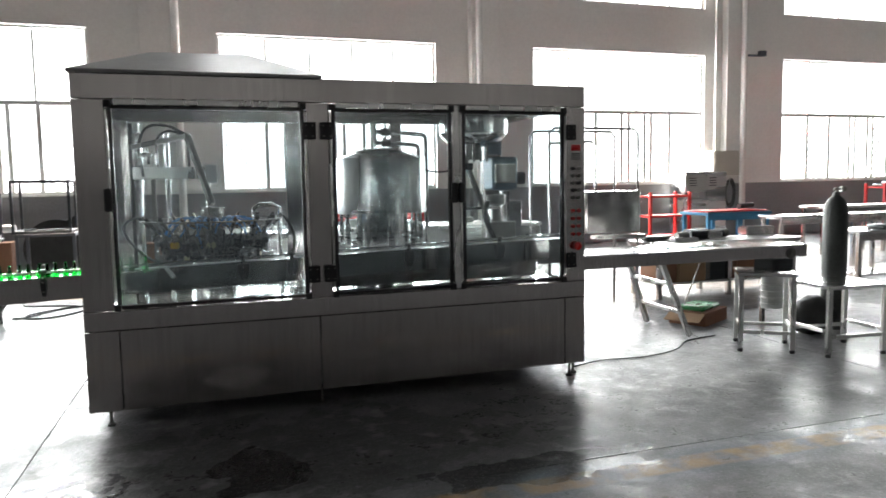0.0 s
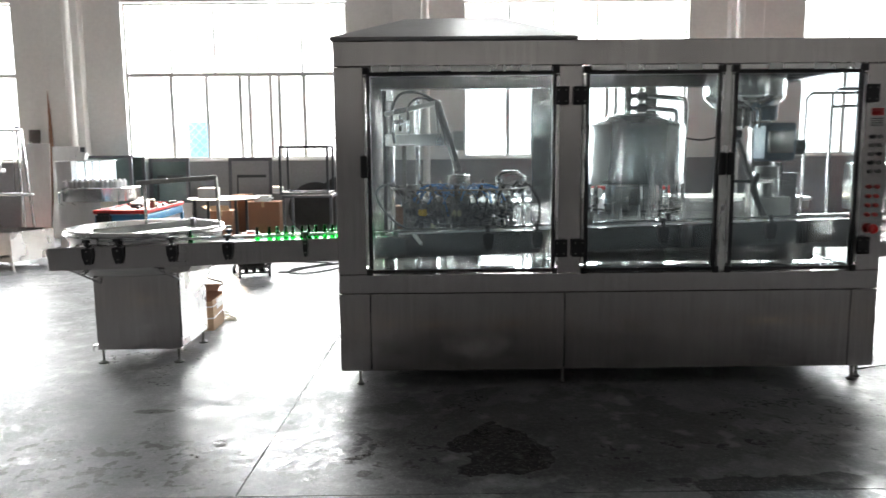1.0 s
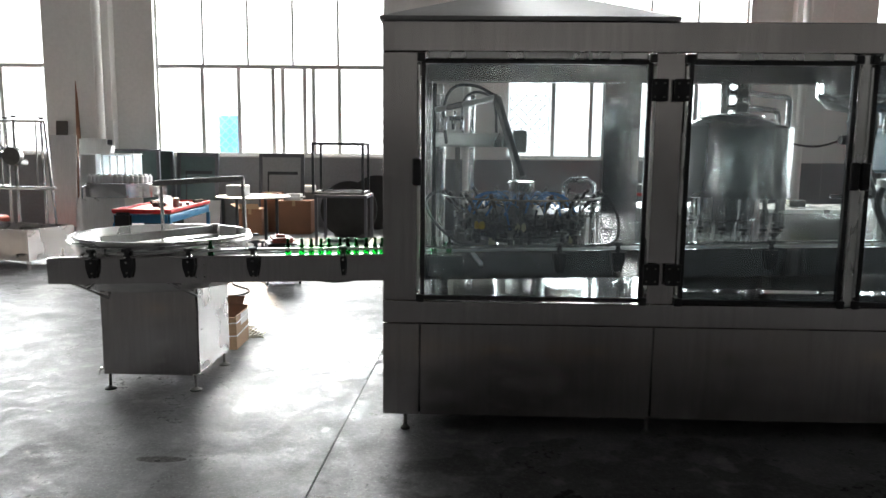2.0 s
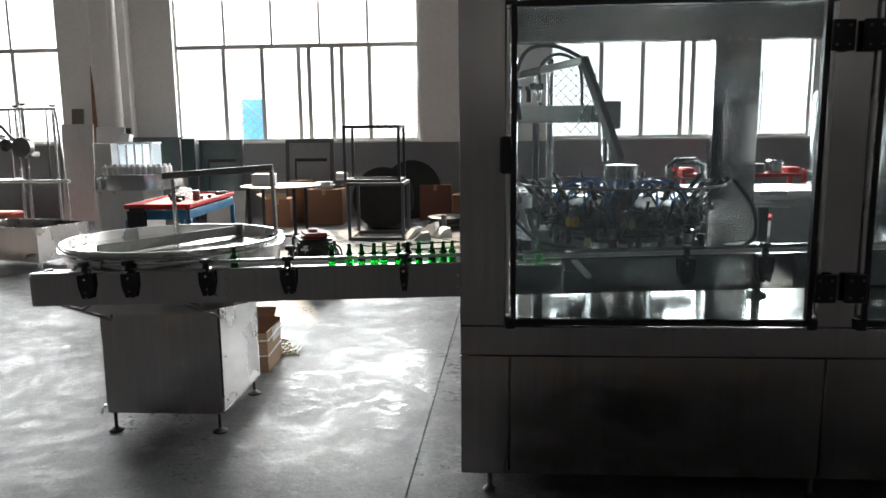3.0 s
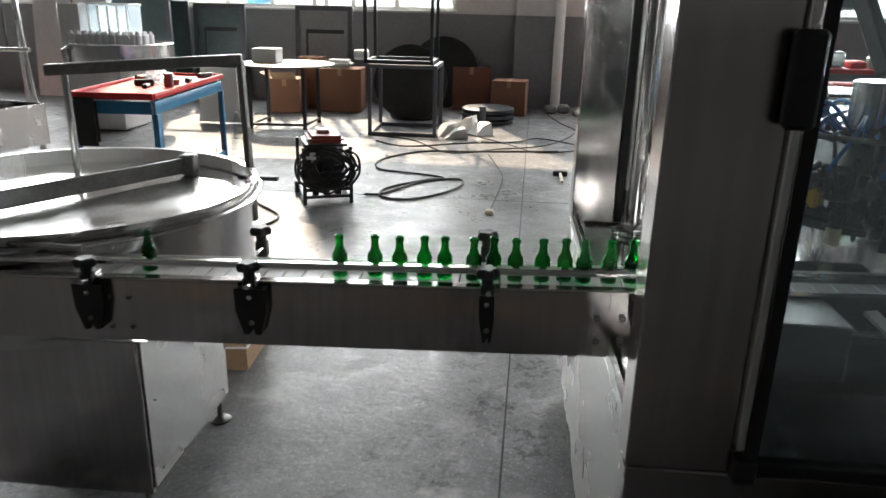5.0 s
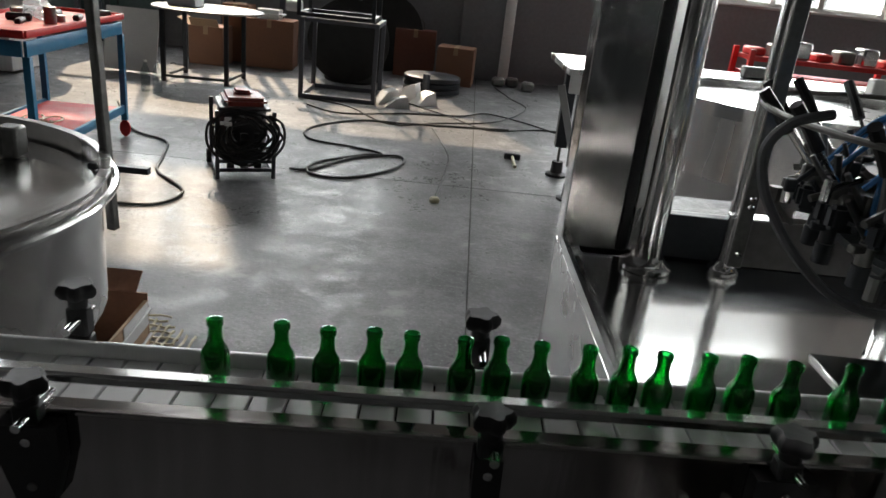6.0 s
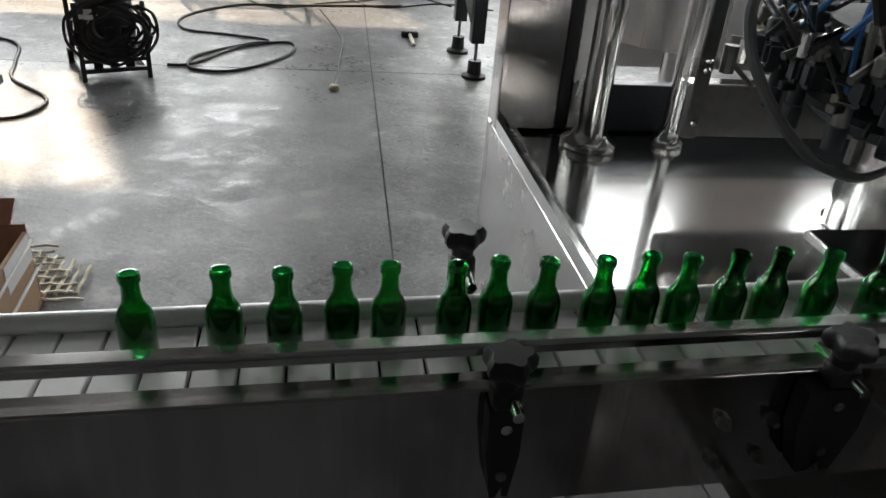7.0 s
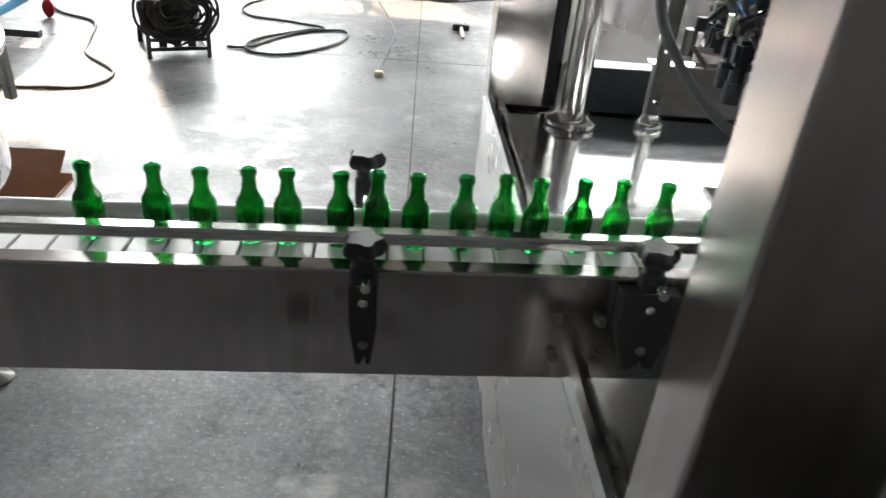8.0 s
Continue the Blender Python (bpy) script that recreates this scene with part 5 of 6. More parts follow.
def tube_frame(name, x0, x1, y0, y1, z0, z1, w, mat, label, group=""):
    f = thing(name, ((x0 + x1) / 2, (y0 + y1) / 2, z0), label, "frame", group)
    for x in (x0 + w / 2, x1 - w / 2):
        for y in (y0 + w / 2, y1 - w / 2):
            part("post", box(B(), x - w / 2, x + w / 2, y - w / 2, y + w / 2, z0, z1, 0.002), mat, f)
    for z in (z0, z1 - w):
        for y in (y0, y1 - w):
            part("rail", box(B(), x0 + w, x1 - w, y, y + w, z, z + w), mat, f)
        for x in (x0, x1 - w):
            part("rail", box(B(), x, x + w, y0 + w, y1 - w, z, z + w), mat, f)
    return f


GREYF = material("grey_primer_steel", (0.10, 0.105, 0.12), 0.45, 0.4, 0.15, 6, 50, 0.04)
tube_frame("tube_trestle", -1.98, -1.14, 12.15, 12.95, 0, 0.85, 0.045, GREYF, "open square-tube steel frame standing on the floor", "stacked frames")
tube_frame("tube_trestle", -2.04, -1.20, 12.25, 12.95, 0.852, 1.68, 0.04, DARK, "dark square-tube steel frame stacked on another", "stacked frames")
solid("paper_roll", rod(B(), (-2.2, 12.5, 0.93), (-2.03, 12.5, 0.93), 0.06, 16), WHITE_PL, "white paper roll on the frame", "paper roll")


def leaning_disc(x, y, r, lean, mat, label):
    bm = lathe(B(), ((r * 0.3, -0.03), (r * 0.97, -0.03), (r, -0.02), (r, 0.02), (r * 0.97, 0.03), (r * 0.3, 0.03)), 0, 0, 40)
    bmesh.ops.transform(bm, matrix=Matrix.Translation((x, y, r * math.cos(lean) + 0.03)) @ Matrix.Rotation(math.pi / 2 - lean, 4, "X"), verts=bm.verts)
    solid("cable_reel_disc", bm, mat, label, "disc", "leaning discs")


leaning_disc(-1.62, 13.35, 0.50, 0.12, RUBBER, "large black disc leaning behind the steel frame")
leaning_disc(-1.30, 14.75, 0.53, 0.14, RUBBER, "large black disc leaning against the wall")
solid("black_drum", lathe(B(), ((0.34, 0.0), (0.36, 0.02), (0.36, 0.76), (0.33, 0.78)), -1.60, 13.75, 28), BLACK, "black plastic drum behind the frame", "drum")


def carton(x0, x1, y0, y1, h, label, mat=None, flaps=True, turn=0.0):
    c = thing("cardboard_box", ((x0 + x1) / 2, (y0 + y1) / 2, 0), label, "box", "boxes by the wall")
    m = Matrix.Translation(((x0 + x1) / 2, (y0 + y1) / 2, 0)) @ Matrix.Rotation(turn, 4, "Z")
    sx, sy = (x1 - x0) / 2, (y1 - y0) / 2
    part("body", box(B(), -sx, sx, -sy, sy, 0, h, 0.008, m), mat or CARD, c)
    part("tape", box(B(), -0.03, 0.03, -sy - 0.002, sy + 0.002, h - 0.10, h + 0.002, 0, m), CARD_IN, c)
    if flaps:
        part("flap", beam(B(), m @ Vector((-sx, 0, h)), m @ Vector((-sx - 0.15, 0, h + 0.08)), 2 * sy * 0.9, 0.006), CARD_IN, c)
        part("flap", beam(B(), m @ Vector((0, -sy, h)), m @ Vector((0, -sy - 0.10, h + 0.10)), 2 * sx * 0.8, 0.006), CARD_IN, c)
    return c


carton(-3.72, -3.28, 13.75, 14.2, 0.48, "open brown cardboard box under the round table")
carton(-3.45, -3.1, 14.3, 14.7, 0.75, "brown cardboard box against the wall", None, False)
carton(-3.08, -2.45, 14.0, 14.5, 0.62, "large brown cardboard box holding plastic film", None, False, 0.06)
carton(-0.52, -0.02, 14.2, 14.65, 0.5, "small brown cardboard box by the pilaster", None, False, -0.1)
case = carton(-1.15, -0.58, 14.65, 14.95, 0.64, "reddish brown case with a wire handle", material("red_brown_board", (0.20, 0.075, 0.05), 0.7, 0, 0.15, 5, 50, 0.06), False)
part("handle", tube(B(), smooth_path(((-0.98, 14.8, 0.64), (-0.96, 14.8, 0.75), (-0.87, 14.8, 0.78), (-0.78, 14.8, 0.75), (-0.76, 14.8, 0.64))), 0.008, 8), CAST, case)
film = B()
box(film, -2.98, -2.6, 14.05, 14.4, 0.62, 0.74, 0.05, None, 2)
solid("plastic_film", film, WHITE_PL, "crumpled white plastic film on a box", "film")
for k in range(3):
    solid("steel_disc", lathe(B(), ((0.34, 0.07 * k), (0.36, 0.07 * k + 0.01), (0.36, 0.07 * k + 0.055), (0.34, 0.07 * k + 0.066)), -0.56, 13.55, 28), DARK, "dark round steel plate in a low stack", "steel plate", "stacked plates")
solid("short_tube", rod(B(), (-0.62, 13.1, 0.0), (-0.62, 13.1, 0.27), 0.045, 14), GREYF, "short grey steel tube standing up", "tube")
for x, y, a, h in ((-1.03, 12.35, 0.5, 0.17), (-0.80, 12.62, -0.3, 0.22), (-0.62, 12.5, 0.7, 0.15), (-0.9, 12.2, 0.2, 0.12)):
    m = Matrix.Translation((x, y, 0)) @ Matrix.Rotation(a, 4, "Z")
    bm = prism(B(), ((-0.14, 0), (0.14, 0), (0.10, h), (-0.02, h * 0.8)), -0.09, 0.09, m)
    solid("scrap_block", bm, WHITE_PL, "white foam offcut dumped on the floor", "offcut", "foam offcuts")
for x, y in ((0.35, 14.6), (0.75, 14.4), (0.55, 14.7)):
    solid("scrap_part", box(B(), x - 0.09, x + 0.09, y - 0.07, y + 0.07, 0, 0.13, 0.03), CAST, "small dark scrap part by the wall", "scrap", "scrap by the wall")

# round table
rt = thing("round_table", (-3.12, 12.7, 0), "round steel-topped work table on a dark tube base", "table")
part("tabletop", lathe(B(), ((0.60, 0.765), (0.61, 0.77), (0.61, 0.785), (0.60, 0.79)), -3.12, 12.7, 40), CAST, rt)
for x, y in ((-3.50, 12.3), (-2.82, 12.35), (-2.8, 12.98), (-3.48, 12.95)):
    part("leg", box(B(), x - 0.022, x + 0.022, y - 0.022, y + 0.022, 0, 0.764, 0.002), DARK, rt)
for a, c in (((-3.50, 12.3), (-2.82, 12.35)), ((-2.82, 12.35), (-2.8, 12.98)), ((-3.5, 12.3), (-3.48, 12.95))):
    part("stretcher", beam(B(), (*a, 0.06), (*c, 0.06), 0.03, 0.03), DARK, rt)
solid("white_box", box(B(), -3.53, -3.22, 12.55, 12.85, 0.792, 0.965, 0.006), WHITE_PL, "plain white carton on the round table", "box")
for x in (-3.42, -3.30):
    bw = thing("water_bottle", (x, 11.6, 0), "clear plastic water bottle standing on the floor", "bottle", "water bottles")
    part("body", lathe(B(), ((0.04, 0), (0.045, 0.01), (0.045, 0.20), (0.02, 0.26), (0.015, 0.29)), x, 11.6, 16), CLEAR_PL, bw)
    part("cap", rod(B(), (x, 11.6, 0.291), (x, 11.6, 0.31), 0.017, 10), WHITE_PL, bw)

# red and blue work table
RT = Matrix.Translation((-3.07, 8.98, 0)) @ Matrix.Rotation(radians(94), 4, "Z") @ Matrix.Diagonal((0.74, 0.74, 1.17, 1))
wt = thing("work_table", (-3.07, 8.98, 0), "blue steel work table with a red tray top on castors", "table")
part("tray_top", box(B(), -1.02, 1.02, -0.40, 0.40, 0.745, 0.765, 0.004, RT), RED, wt)
for s in (-1, 1):
    part("tray_lip", box(B(), -1.02, 1.02, s * 0.41 - 0.01, s * 0.41 + 0.01, 0.752, 0.785, 0.003, RT), RED, wt)
    part("tray_lip", box(B(), s * 1.03 - 0.01, s * 1.03 + 0.01, -0.40, 0.40, 0.752, 0.785, 0.003, RT), RED, wt)
    part("apron", box(B(), -1.0, 1.0, s * 0.39 - 0.012, s * 0.39 + 0.012, 0.66, 0.734, 0.002, RT), BLUE, wt)
    part("apron", box(B(), s * 1.01 - 0.012, s * 1.01 + 0.012, -0.37, 0.37, 0.66, 0.734, 0.002, RT), BLUE, wt)
    part("shelf_rail", box(B(), -0.96, 0.96, s * 0.39 - 0.015, s * 0.39 + 0.015, 0.16, 0.21, 0.002, RT), BLUE, wt)
part("lower_shelf", box(B(), -0.96, 0.96, -0.37, 0.37, 0.18, 0.195, 0, RT), RED, wt)
for a in (-1, 1):
    for c in (-1, 1):
        leg = part("leg", box(B(), a * 0.98 - 0.028, a * 0.98 + 0.028, c * 0.39 - 0.028, c * 0.39 + 0.028, 0.11, 0.66, 0.003, RT), BLUE, wt)
        bm = turned(((0.05, -0.015), (0.055, -0.01), (0.055, 0.01), (0.05, 0.015)), (0, 0, 0.055), 16, "Y")
        bmesh.ops.transform(bm, matrix=RT @ Matrix.Translation((a * 0.98, c * 0.39, 0)), verts=bm.verts)
        part("castor", bm, RED, leg, "red castor wheel")
random.seed(7)
for k in range(9):
    u, v = random.uniform(-0.35, 0.85), random.uniform(-0.3, 0.3)
    m = RT @ Matrix.Translation((u, v, 0)) @ Matrix.Rotation(random.uniform(0, 3), 4, "Z")
    h = random.uniform(0.03, 0.10)
    if k % 3 == 0:
        bm = lathe(B(), ((0.05, 0.766), (0.05, 0.766 + h), (0.03, 0.77 + h)), 0, 0, 16)
        bmesh.ops.transform(bm, matrix=m, verts=bm.verts)
    else:
        bm = box(B(), -0.10, 0.10, -0.03, 0.03, 0.766, 0.766 + h * 0.7, 0.012, m)
    solid("hand_tool", bm, (CAST, DARK, BLACK)[k % 3], "hand tool or fitting lying on the red tray", "tool", "tools on the work table")
for k in range(7):
    u, v = random.uniform(-0.9, 0.3), random.uniform(-0.25, 0.25)
    ring = [RT @ Vector((u + 0.12 * math.cos(a * 0.5), v + 0.08 * math.sin(a * 0.5), 0.205 + 0.003 * k)) for a in range(13)]
    solid("wire_coil", tube(B(), ring, 0.006, 6), (CREAM_PL, WHITE_PL, RED)[k % 3], "small coil of wire on the lower shelf", "coil", "coils on the shelf")
cloth = box(B(), -1.10, -1.045, 0.12, 0.36, 0.47, 0.76, 0.025, RT, 2)
random.seed(11)
for k, (u, v, sx, sz) in enumerate(((0.30, 0.1, 0.17, 0.09), (0.05, -0.08, 0.12, 0.05), (0.55, 0.18, 0.10, 0.04))):
    bm = B()
    bmesh.ops.create_icosphere(bm, subdivisions=3, radius=1.0)
    for w in bm.verts:
        w.co = w.co * random.uniform(0.72, 1.1)
    bmesh.ops.transform(bm, matrix=RT @ Matrix.Translation((u, v, 0.765 + sz * 0.55)) @ Matrix.Diagonal((sx, sx * 0.7, sz * 0.6, 1)), verts=bm.verts)
    for w in bm.verts:
        w.co.z = max(w.co.z, 0.766)
    solid("crumpled_film", bm, FROST_PL, "crumpled white plastic film lying on the red tray", "film", "film on the work table")
solid("hanging_cloth", cloth, RUBBER, "dark cloth hanging over the table end", "cloth")

# bottle washing unit
ws = thing("bottle_feeder", (-5.1, 12.0, 0), "round stainless bottle feeder with a clear cover and white bottles", "machine")
part("cabinet", box(B(), -5.5, -4.85, 11.75, 12.4, 0.02, 0.86, 0.008), SATIN, ws)
part("drum", lathe(B(), ((0.56, 0.80), (0.60, 0.81), (0.60, 1.02), (0.57, 1.03)), -4.95, 12.05, 40), STEEL_B, ws)
part("back_column", box(B(), -5.62, -5.36, 11.9, 12.3, 0.02, 1.46, 0.006), SATIN, ws)
part("cover", box(B(), -5.35, -4.82, 12.05, 12.35, 1.10, 1.45, 0.01), FROST_PL, ws, "clear plastic cover")
part("cover_lid", box(B(), -5.36, -4.81, 12.04, 12.36, 1.451, 1.47, 0.004), WHITE_PL, ws)
for k in range(5):
    part("cover_rib", box(B(), -5.33 + 0.12 * k, -5.315 + 0.12 * k, 12.03, 12.05, 1.12, 1.44), WHITE_PL, ws)
for a, s in ((0, 1), (1, 1)):
    part("hand_rail", tube(B(), ((-5.45 + 0.2 * a, 11.72, 0.75), (-5.45 + 0.2 * a, 11.62, 0.78), (-5.45 + 0.2 * a, 11.62, 0.95), (-5.45 + 0.2 * a, 11.72, 0.98)), 0.012, 8), STEEL_B, ws)
wb = None
for j in range(4):
    for k in range(11):
        x, y = -5.39 + 0.082 * k + 0.02 * (j % 2), 11.74 + 0.085 * j + 0.01 * (k % 2)
        if math.hypot(x + 4.95, y - 12.05) > 0.54 or (j == 3 and k < 8):
            continue
        if wb is None:
            wb = thing("white_bottle", (x, y, 1.031), "small white plastic bottle standing on the feeder", "bottle", "white bottles on the feeder")
            part("body", lathe(B(), ((0.03, 1.031), (0.036, 1.036), (0.036, 1.12), (0.018, 1.14), (0.018, 1.16)), x, y, 12), WHITE_PL, wb)
        else:
            copy_thing(wb, pose(x, y, 1.031))
solid("white_sheet", box(B(), -0.3, 0.3, -0.01, 0.01, 0, 0.7, 0, Matrix.Translation((-4.0, 12.6, 0.02)) @ Matrix.Rotation(-0.25, 4, "X")), WHITE_PL, "white board leaning behind the work table", "board")

# motor-driven pipe stand
ps = thing("pipe_stand", (-6.75, 12.0, 0), "tall stainless pipe stand carrying two drive heads", "stand")
for x, y in ((-7.15, 11.7), (-7.0, 12.3), (-6.5, 11.7), (-6.42, 12.3)):
    part("upright", rod(B(), (x, y, 0), (x, y, 1.98), 0.027, 14), STEEL_B, ps)
    bm = B()
    knob(bm, x, y, 2.02, 0.05)
    part("top_knob", bm, BLACK, ps)
part("cross_pipe", rod(B(), (-8.3, 11.7, 1.95), (-6.0, 11.7, 1.95), 0.02, 12), STEEL_B, ps)
part("cross_pipe", rod(B(), (-7.6, 11.7, 0.93), (-5.9, 11.7, 0.93), 0.025, 12), STEEL_B, ps)
part("cross_pipe", rod(B(), (-7.15, 11.7, 0.93), (-7.0, 12.3, 0.93), 0.022, 12), STEEL_B, ps)
part("cross_pipe", rod(B(), (-5.9, 11.7, 0.0), (-6.05, 11.75, 1.95), 0.022, 12), STEEL_B, ps)
for k, (x, z0, z1) in enumerate(((-7.45, 0.0, 0.93), (-7.3, 0.0, 0.93), (-6.75, 0.93, 1.95), (-6.2, 0.93, 1.93), (-7.85, 1.0, 1.94))):
    part("slim_pipe", rod(B(), (x, 11.74, z0), (x + 0.02, 11.74, z1), 0.014, 8), STEEL_B, ps)
part("gearbox", box(B(), -6.62, -6.38, 11.62, 11.84, 1.28, 1.36, 0.02), CAST, ps)
part("gearbox", rod(B(), (-6.95, 11.6, 1.6), (-6.95, 11.85, 1.6), 0.07, 16), STEEL_B, ps)
part("elbow_pipe", hose(B(), ((-7.05, 11.7, 1.62), (-6.85, 11.68, 1.72), (-6.7, 11.7, 1.55), (-6.55, 11.7, 1.5)), 0.025, 8), STEEL_B, ps)
part("drive_head", box(B(), -7.65, -7.1, 11.58, 11.82, 1.30, 1.50, 0.03, Matrix.Translation((-7.38, 11.7, 1.4)) @ Matrix.Rotation(-0.3, 4, "Y") @ Matrix.Translation((7.38, -11.7, -1.4))), STEEL_B, ps)
for k in range(4):
    part("roller", rod(B(), (-7.6 + 0.15 * k, 11.55, 1.36 + 0.045 * k), (-7.6 + 0.15 * k, 11.57, 1.36 + 0.045 * k), 0.06, 14), CAST, ps)
part("motor", rod(B(), (-7.3, 11.7, 1.52), (-7.15, 11.7, 1.80), 0.10, 16), STEEL_B, ps)
part("drive_wheel", rod(B(), (-6.5, 11.58, 1.42), (-6.5, 11.68, 1.42), 0.14, 20), CAST, ps)
part("drive_wheel", rod(B(), (-6.72, 11.58, 1.45), (-6.72, 11.66, 1.45), 0.09, 18), STEEL_B, ps)
tr = thing("steel_trough", (-5.6, 10.1, 0), "open stainless steel trough on short legs", "trough")
mt = Matrix.Translation((-5.62, 10.12, 0)) @ Matrix.Rotation(-0.28, 4, "Z")
part("front_side", box(B(), -0.65, 0.65, -0.38, -0.37, 0.12, 0.52, 0, mt), STEEL, tr)
part("back_side", box(B(), -0.65, 0.65, 0.37, 0.38, 0.12, 0.52, 0, mt), STEEL, tr)
part("end_side", box(B(), 0.64, 0.65, -0.369, 0.369, 0.12, 0.52, 0, mt), STEEL_H, tr)
part("end_side", box(B(), -0.65, -0.64, -0.369, 0.369, 0.12, 0.52, 0, mt), STEEL_H, tr)
part("bottom", box(B(), -0.639, 0.639, -0.369, 0.369, 0.12, 0.13, 0, mt), STEEL, tr)
for a in (-1, 1):
    for c in (-1, 1):
        part("leg", box(B(), a * 0.6 - 0.02, a * 0.6 + 0.02, c * 0.33 - 0.02, c * 0.33 + 0.02, 0, 0.119, 0, mt), STEEL, tr)
part("drain_spout", rod(B(), mt @ Vector((0.52, -0.38, 0.2)), mt @ Vector((0.52, -0.46, 0.19)), 0.02, 10), STEEL_B, tr)
pump = thing("orange_pump", (-6.95, 9.75, 0), "dull orange electric pump with a grey hose", "pump")
part("motor", rod(B(), (-7.15, 9.75, 0.24), (-6.75, 9.75, 0.24), 0.16, 20), DULL_RED, pump)
part("base", box(B(), -7.2, -6.7, 9.6, 9.9, 0, 0.08, 0.01), DARK, pump)
part("casing", rod(B(), (-6.74, 9.75, 0.22), (-6.62, 9.75, 0.22), 0.14, 20), DULL_RED, pump)
part("hose", hose(B(), ((-6.68, 9.75, 0.36), (-6.65, 9.80, 0.62), (-6.40, 10.05, 0.66), (-5.9, 10.0, 0.45)), 0.03, 10), HOSE_GREY, pump)
for x, y, h in ((-7.75, 12.9, 0.38), (-8.3, 12.6, 0.42)):
    solid("red_casing", box(B(), x - 0.22, x + 0.22, y - 0.2, y + 0.2, 0, h, 0.04), DULL_RED, "dull red machine casing on the floor", "casing", "red casings")

# sheets and old doors leaning on the wall


def leaning(name, x0, x1, h, y, mat, label, category, thick=0.03):
    m = Matrix.Translation((0, y, 0.02)) @ Matrix.Rotation(-0.10, 4, "X")
    return solid(name, box(B(), x0, x1, -thick / 2, thick / 2, 0, h, 0.004, m), mat, label, category, "things leaning on the wall")


leaning("steel_sheet", -7.75, -7.15, 1.78, 14.55, SATIN, "large stainless sheet leaning on the wall", "sheet")
leaning("steel_sheet", -7.2, -6.65, 1.72, 14.75, SATIN, "brushed stainless sheet leaning on the wall", "sheet")
leaning("plank", -7.75, -7.52, 2.07, 14.9, material("dark_board", (0.10, 0.085, 0.075), 0.8, 0, 0.2, 5, 50, 0.08), "dark board leaning against the wall", "board")
leaning("steel_angle", -6.74, -6.62, 2.60, 14.95, GREYF, "long grey steel angle leaning on the wall", "angle", 0.08)
spike = B()
prism(spike, ((-7.34, 0.0), (-7.16, 0.0), (-7.22, 2.5), (-7.25, 2.85)), 14.96, 14.985)
solid("wood_lath", spike, CARD, "narrow pointed wooden lath leaning on the wall", "lath")


def duct(x, y):
    bm = B()
    pts = ((x, y, 0.02), (x + 0.02, y, 0.6), (x + 0.12, y + 0.1, 1.05), (x + 0.25, y + 0.15, 1.35), (x + 0.3, y + 0.2, 1.6))
    tube(bm, pts, 0.2, 4, False, (0.28, 0.24, 0.16, 0.12, 0.10))
    solid("bent_duct", bm, SATIN, "bent shiny sheet-metal duct standing up", "duct")


duct(-6.35, 13.6)


def old_door(x0, x1, h, y, inner):
    d = thing("old_cabinet_door", ((x0 + x1) / 2, y, 0), "dark framed glass cabinet door leaning on the wall", "door", "leaning cabinet doors")
    m = Matrix.Translation((0, y, 0.01)) @ Matrix.Rotation(-0.09, 4, "X")
    w = 0.07
    for a, c in ((x0, x0 + w), (x1 - w, x1)):
        part("stile", box(B(), a, c, -0.03, 0.03, 0, h, 0.004, m), GREYF, d)
    for a, c in ((0, w), (h - w, h)):
        part("rail", box(B(), x0 + w, x1 - w, -0.028, 0.028, a, c, 0.004, m), GREYF, d)
    part("panel", box(B(), x0 + w, x1 - w, -0.01, 0.01, w, h - w, 0, m), inner, d)
    part("inner_rail", box(B(), x0 + w + 0.1, x1 - w - 0.06, -0.02, -0.011, h * 0.72, h * 0.76, 0, m), DARK, d)
    part("inner_stile", box(B(), x0 + w + 0.1, x0 + w + 0.13, -0.02, -0.011, w, h * 0.72, 0, m), DARK, d)


GREENG = material("greenish_glass_panel", (0.10, 0.14, 0.14), 0.15, 0.0, 0.15, 3, 30, 0.0)
old_door(-5.28, -4.45, 1.47, 14.85, GREENG)
old_door(-3.66, -2.76, 1.47, 14.9, DADO)
rk = thing("glass_cabinet", (-5.85, 14.6, 0), "dark framed glass cabinet against the wall", "cabinet")
for x in (-6.35, -5.38):
    for y in (14.3, 14.95):
        part("post", box(B(), x - 0.03, x + 0.03, y - 0.03, y + 0.03, 0, 1.5, 0.003), GREYF, rk)
part("top", box(B(), -6.42, -5.30, 14.25, 15.0, 1.501, 1.54, 0.004), GREYF, rk)
part("back", box(B(), -6.32, -5.41, 14.93, 14.95, 0.1, 1.5), GREENG, rk)
part("front_glass", box(B(), -6.319, -5.411, 14.30, 14.31, 0.1, 1.499), GREENG, rk)
part("mullion", box(B(), -5.88, -5.84, 14.28, 14.299, 0.1, 1.499), GREYF, rk)

# ---- right side of the hall ----


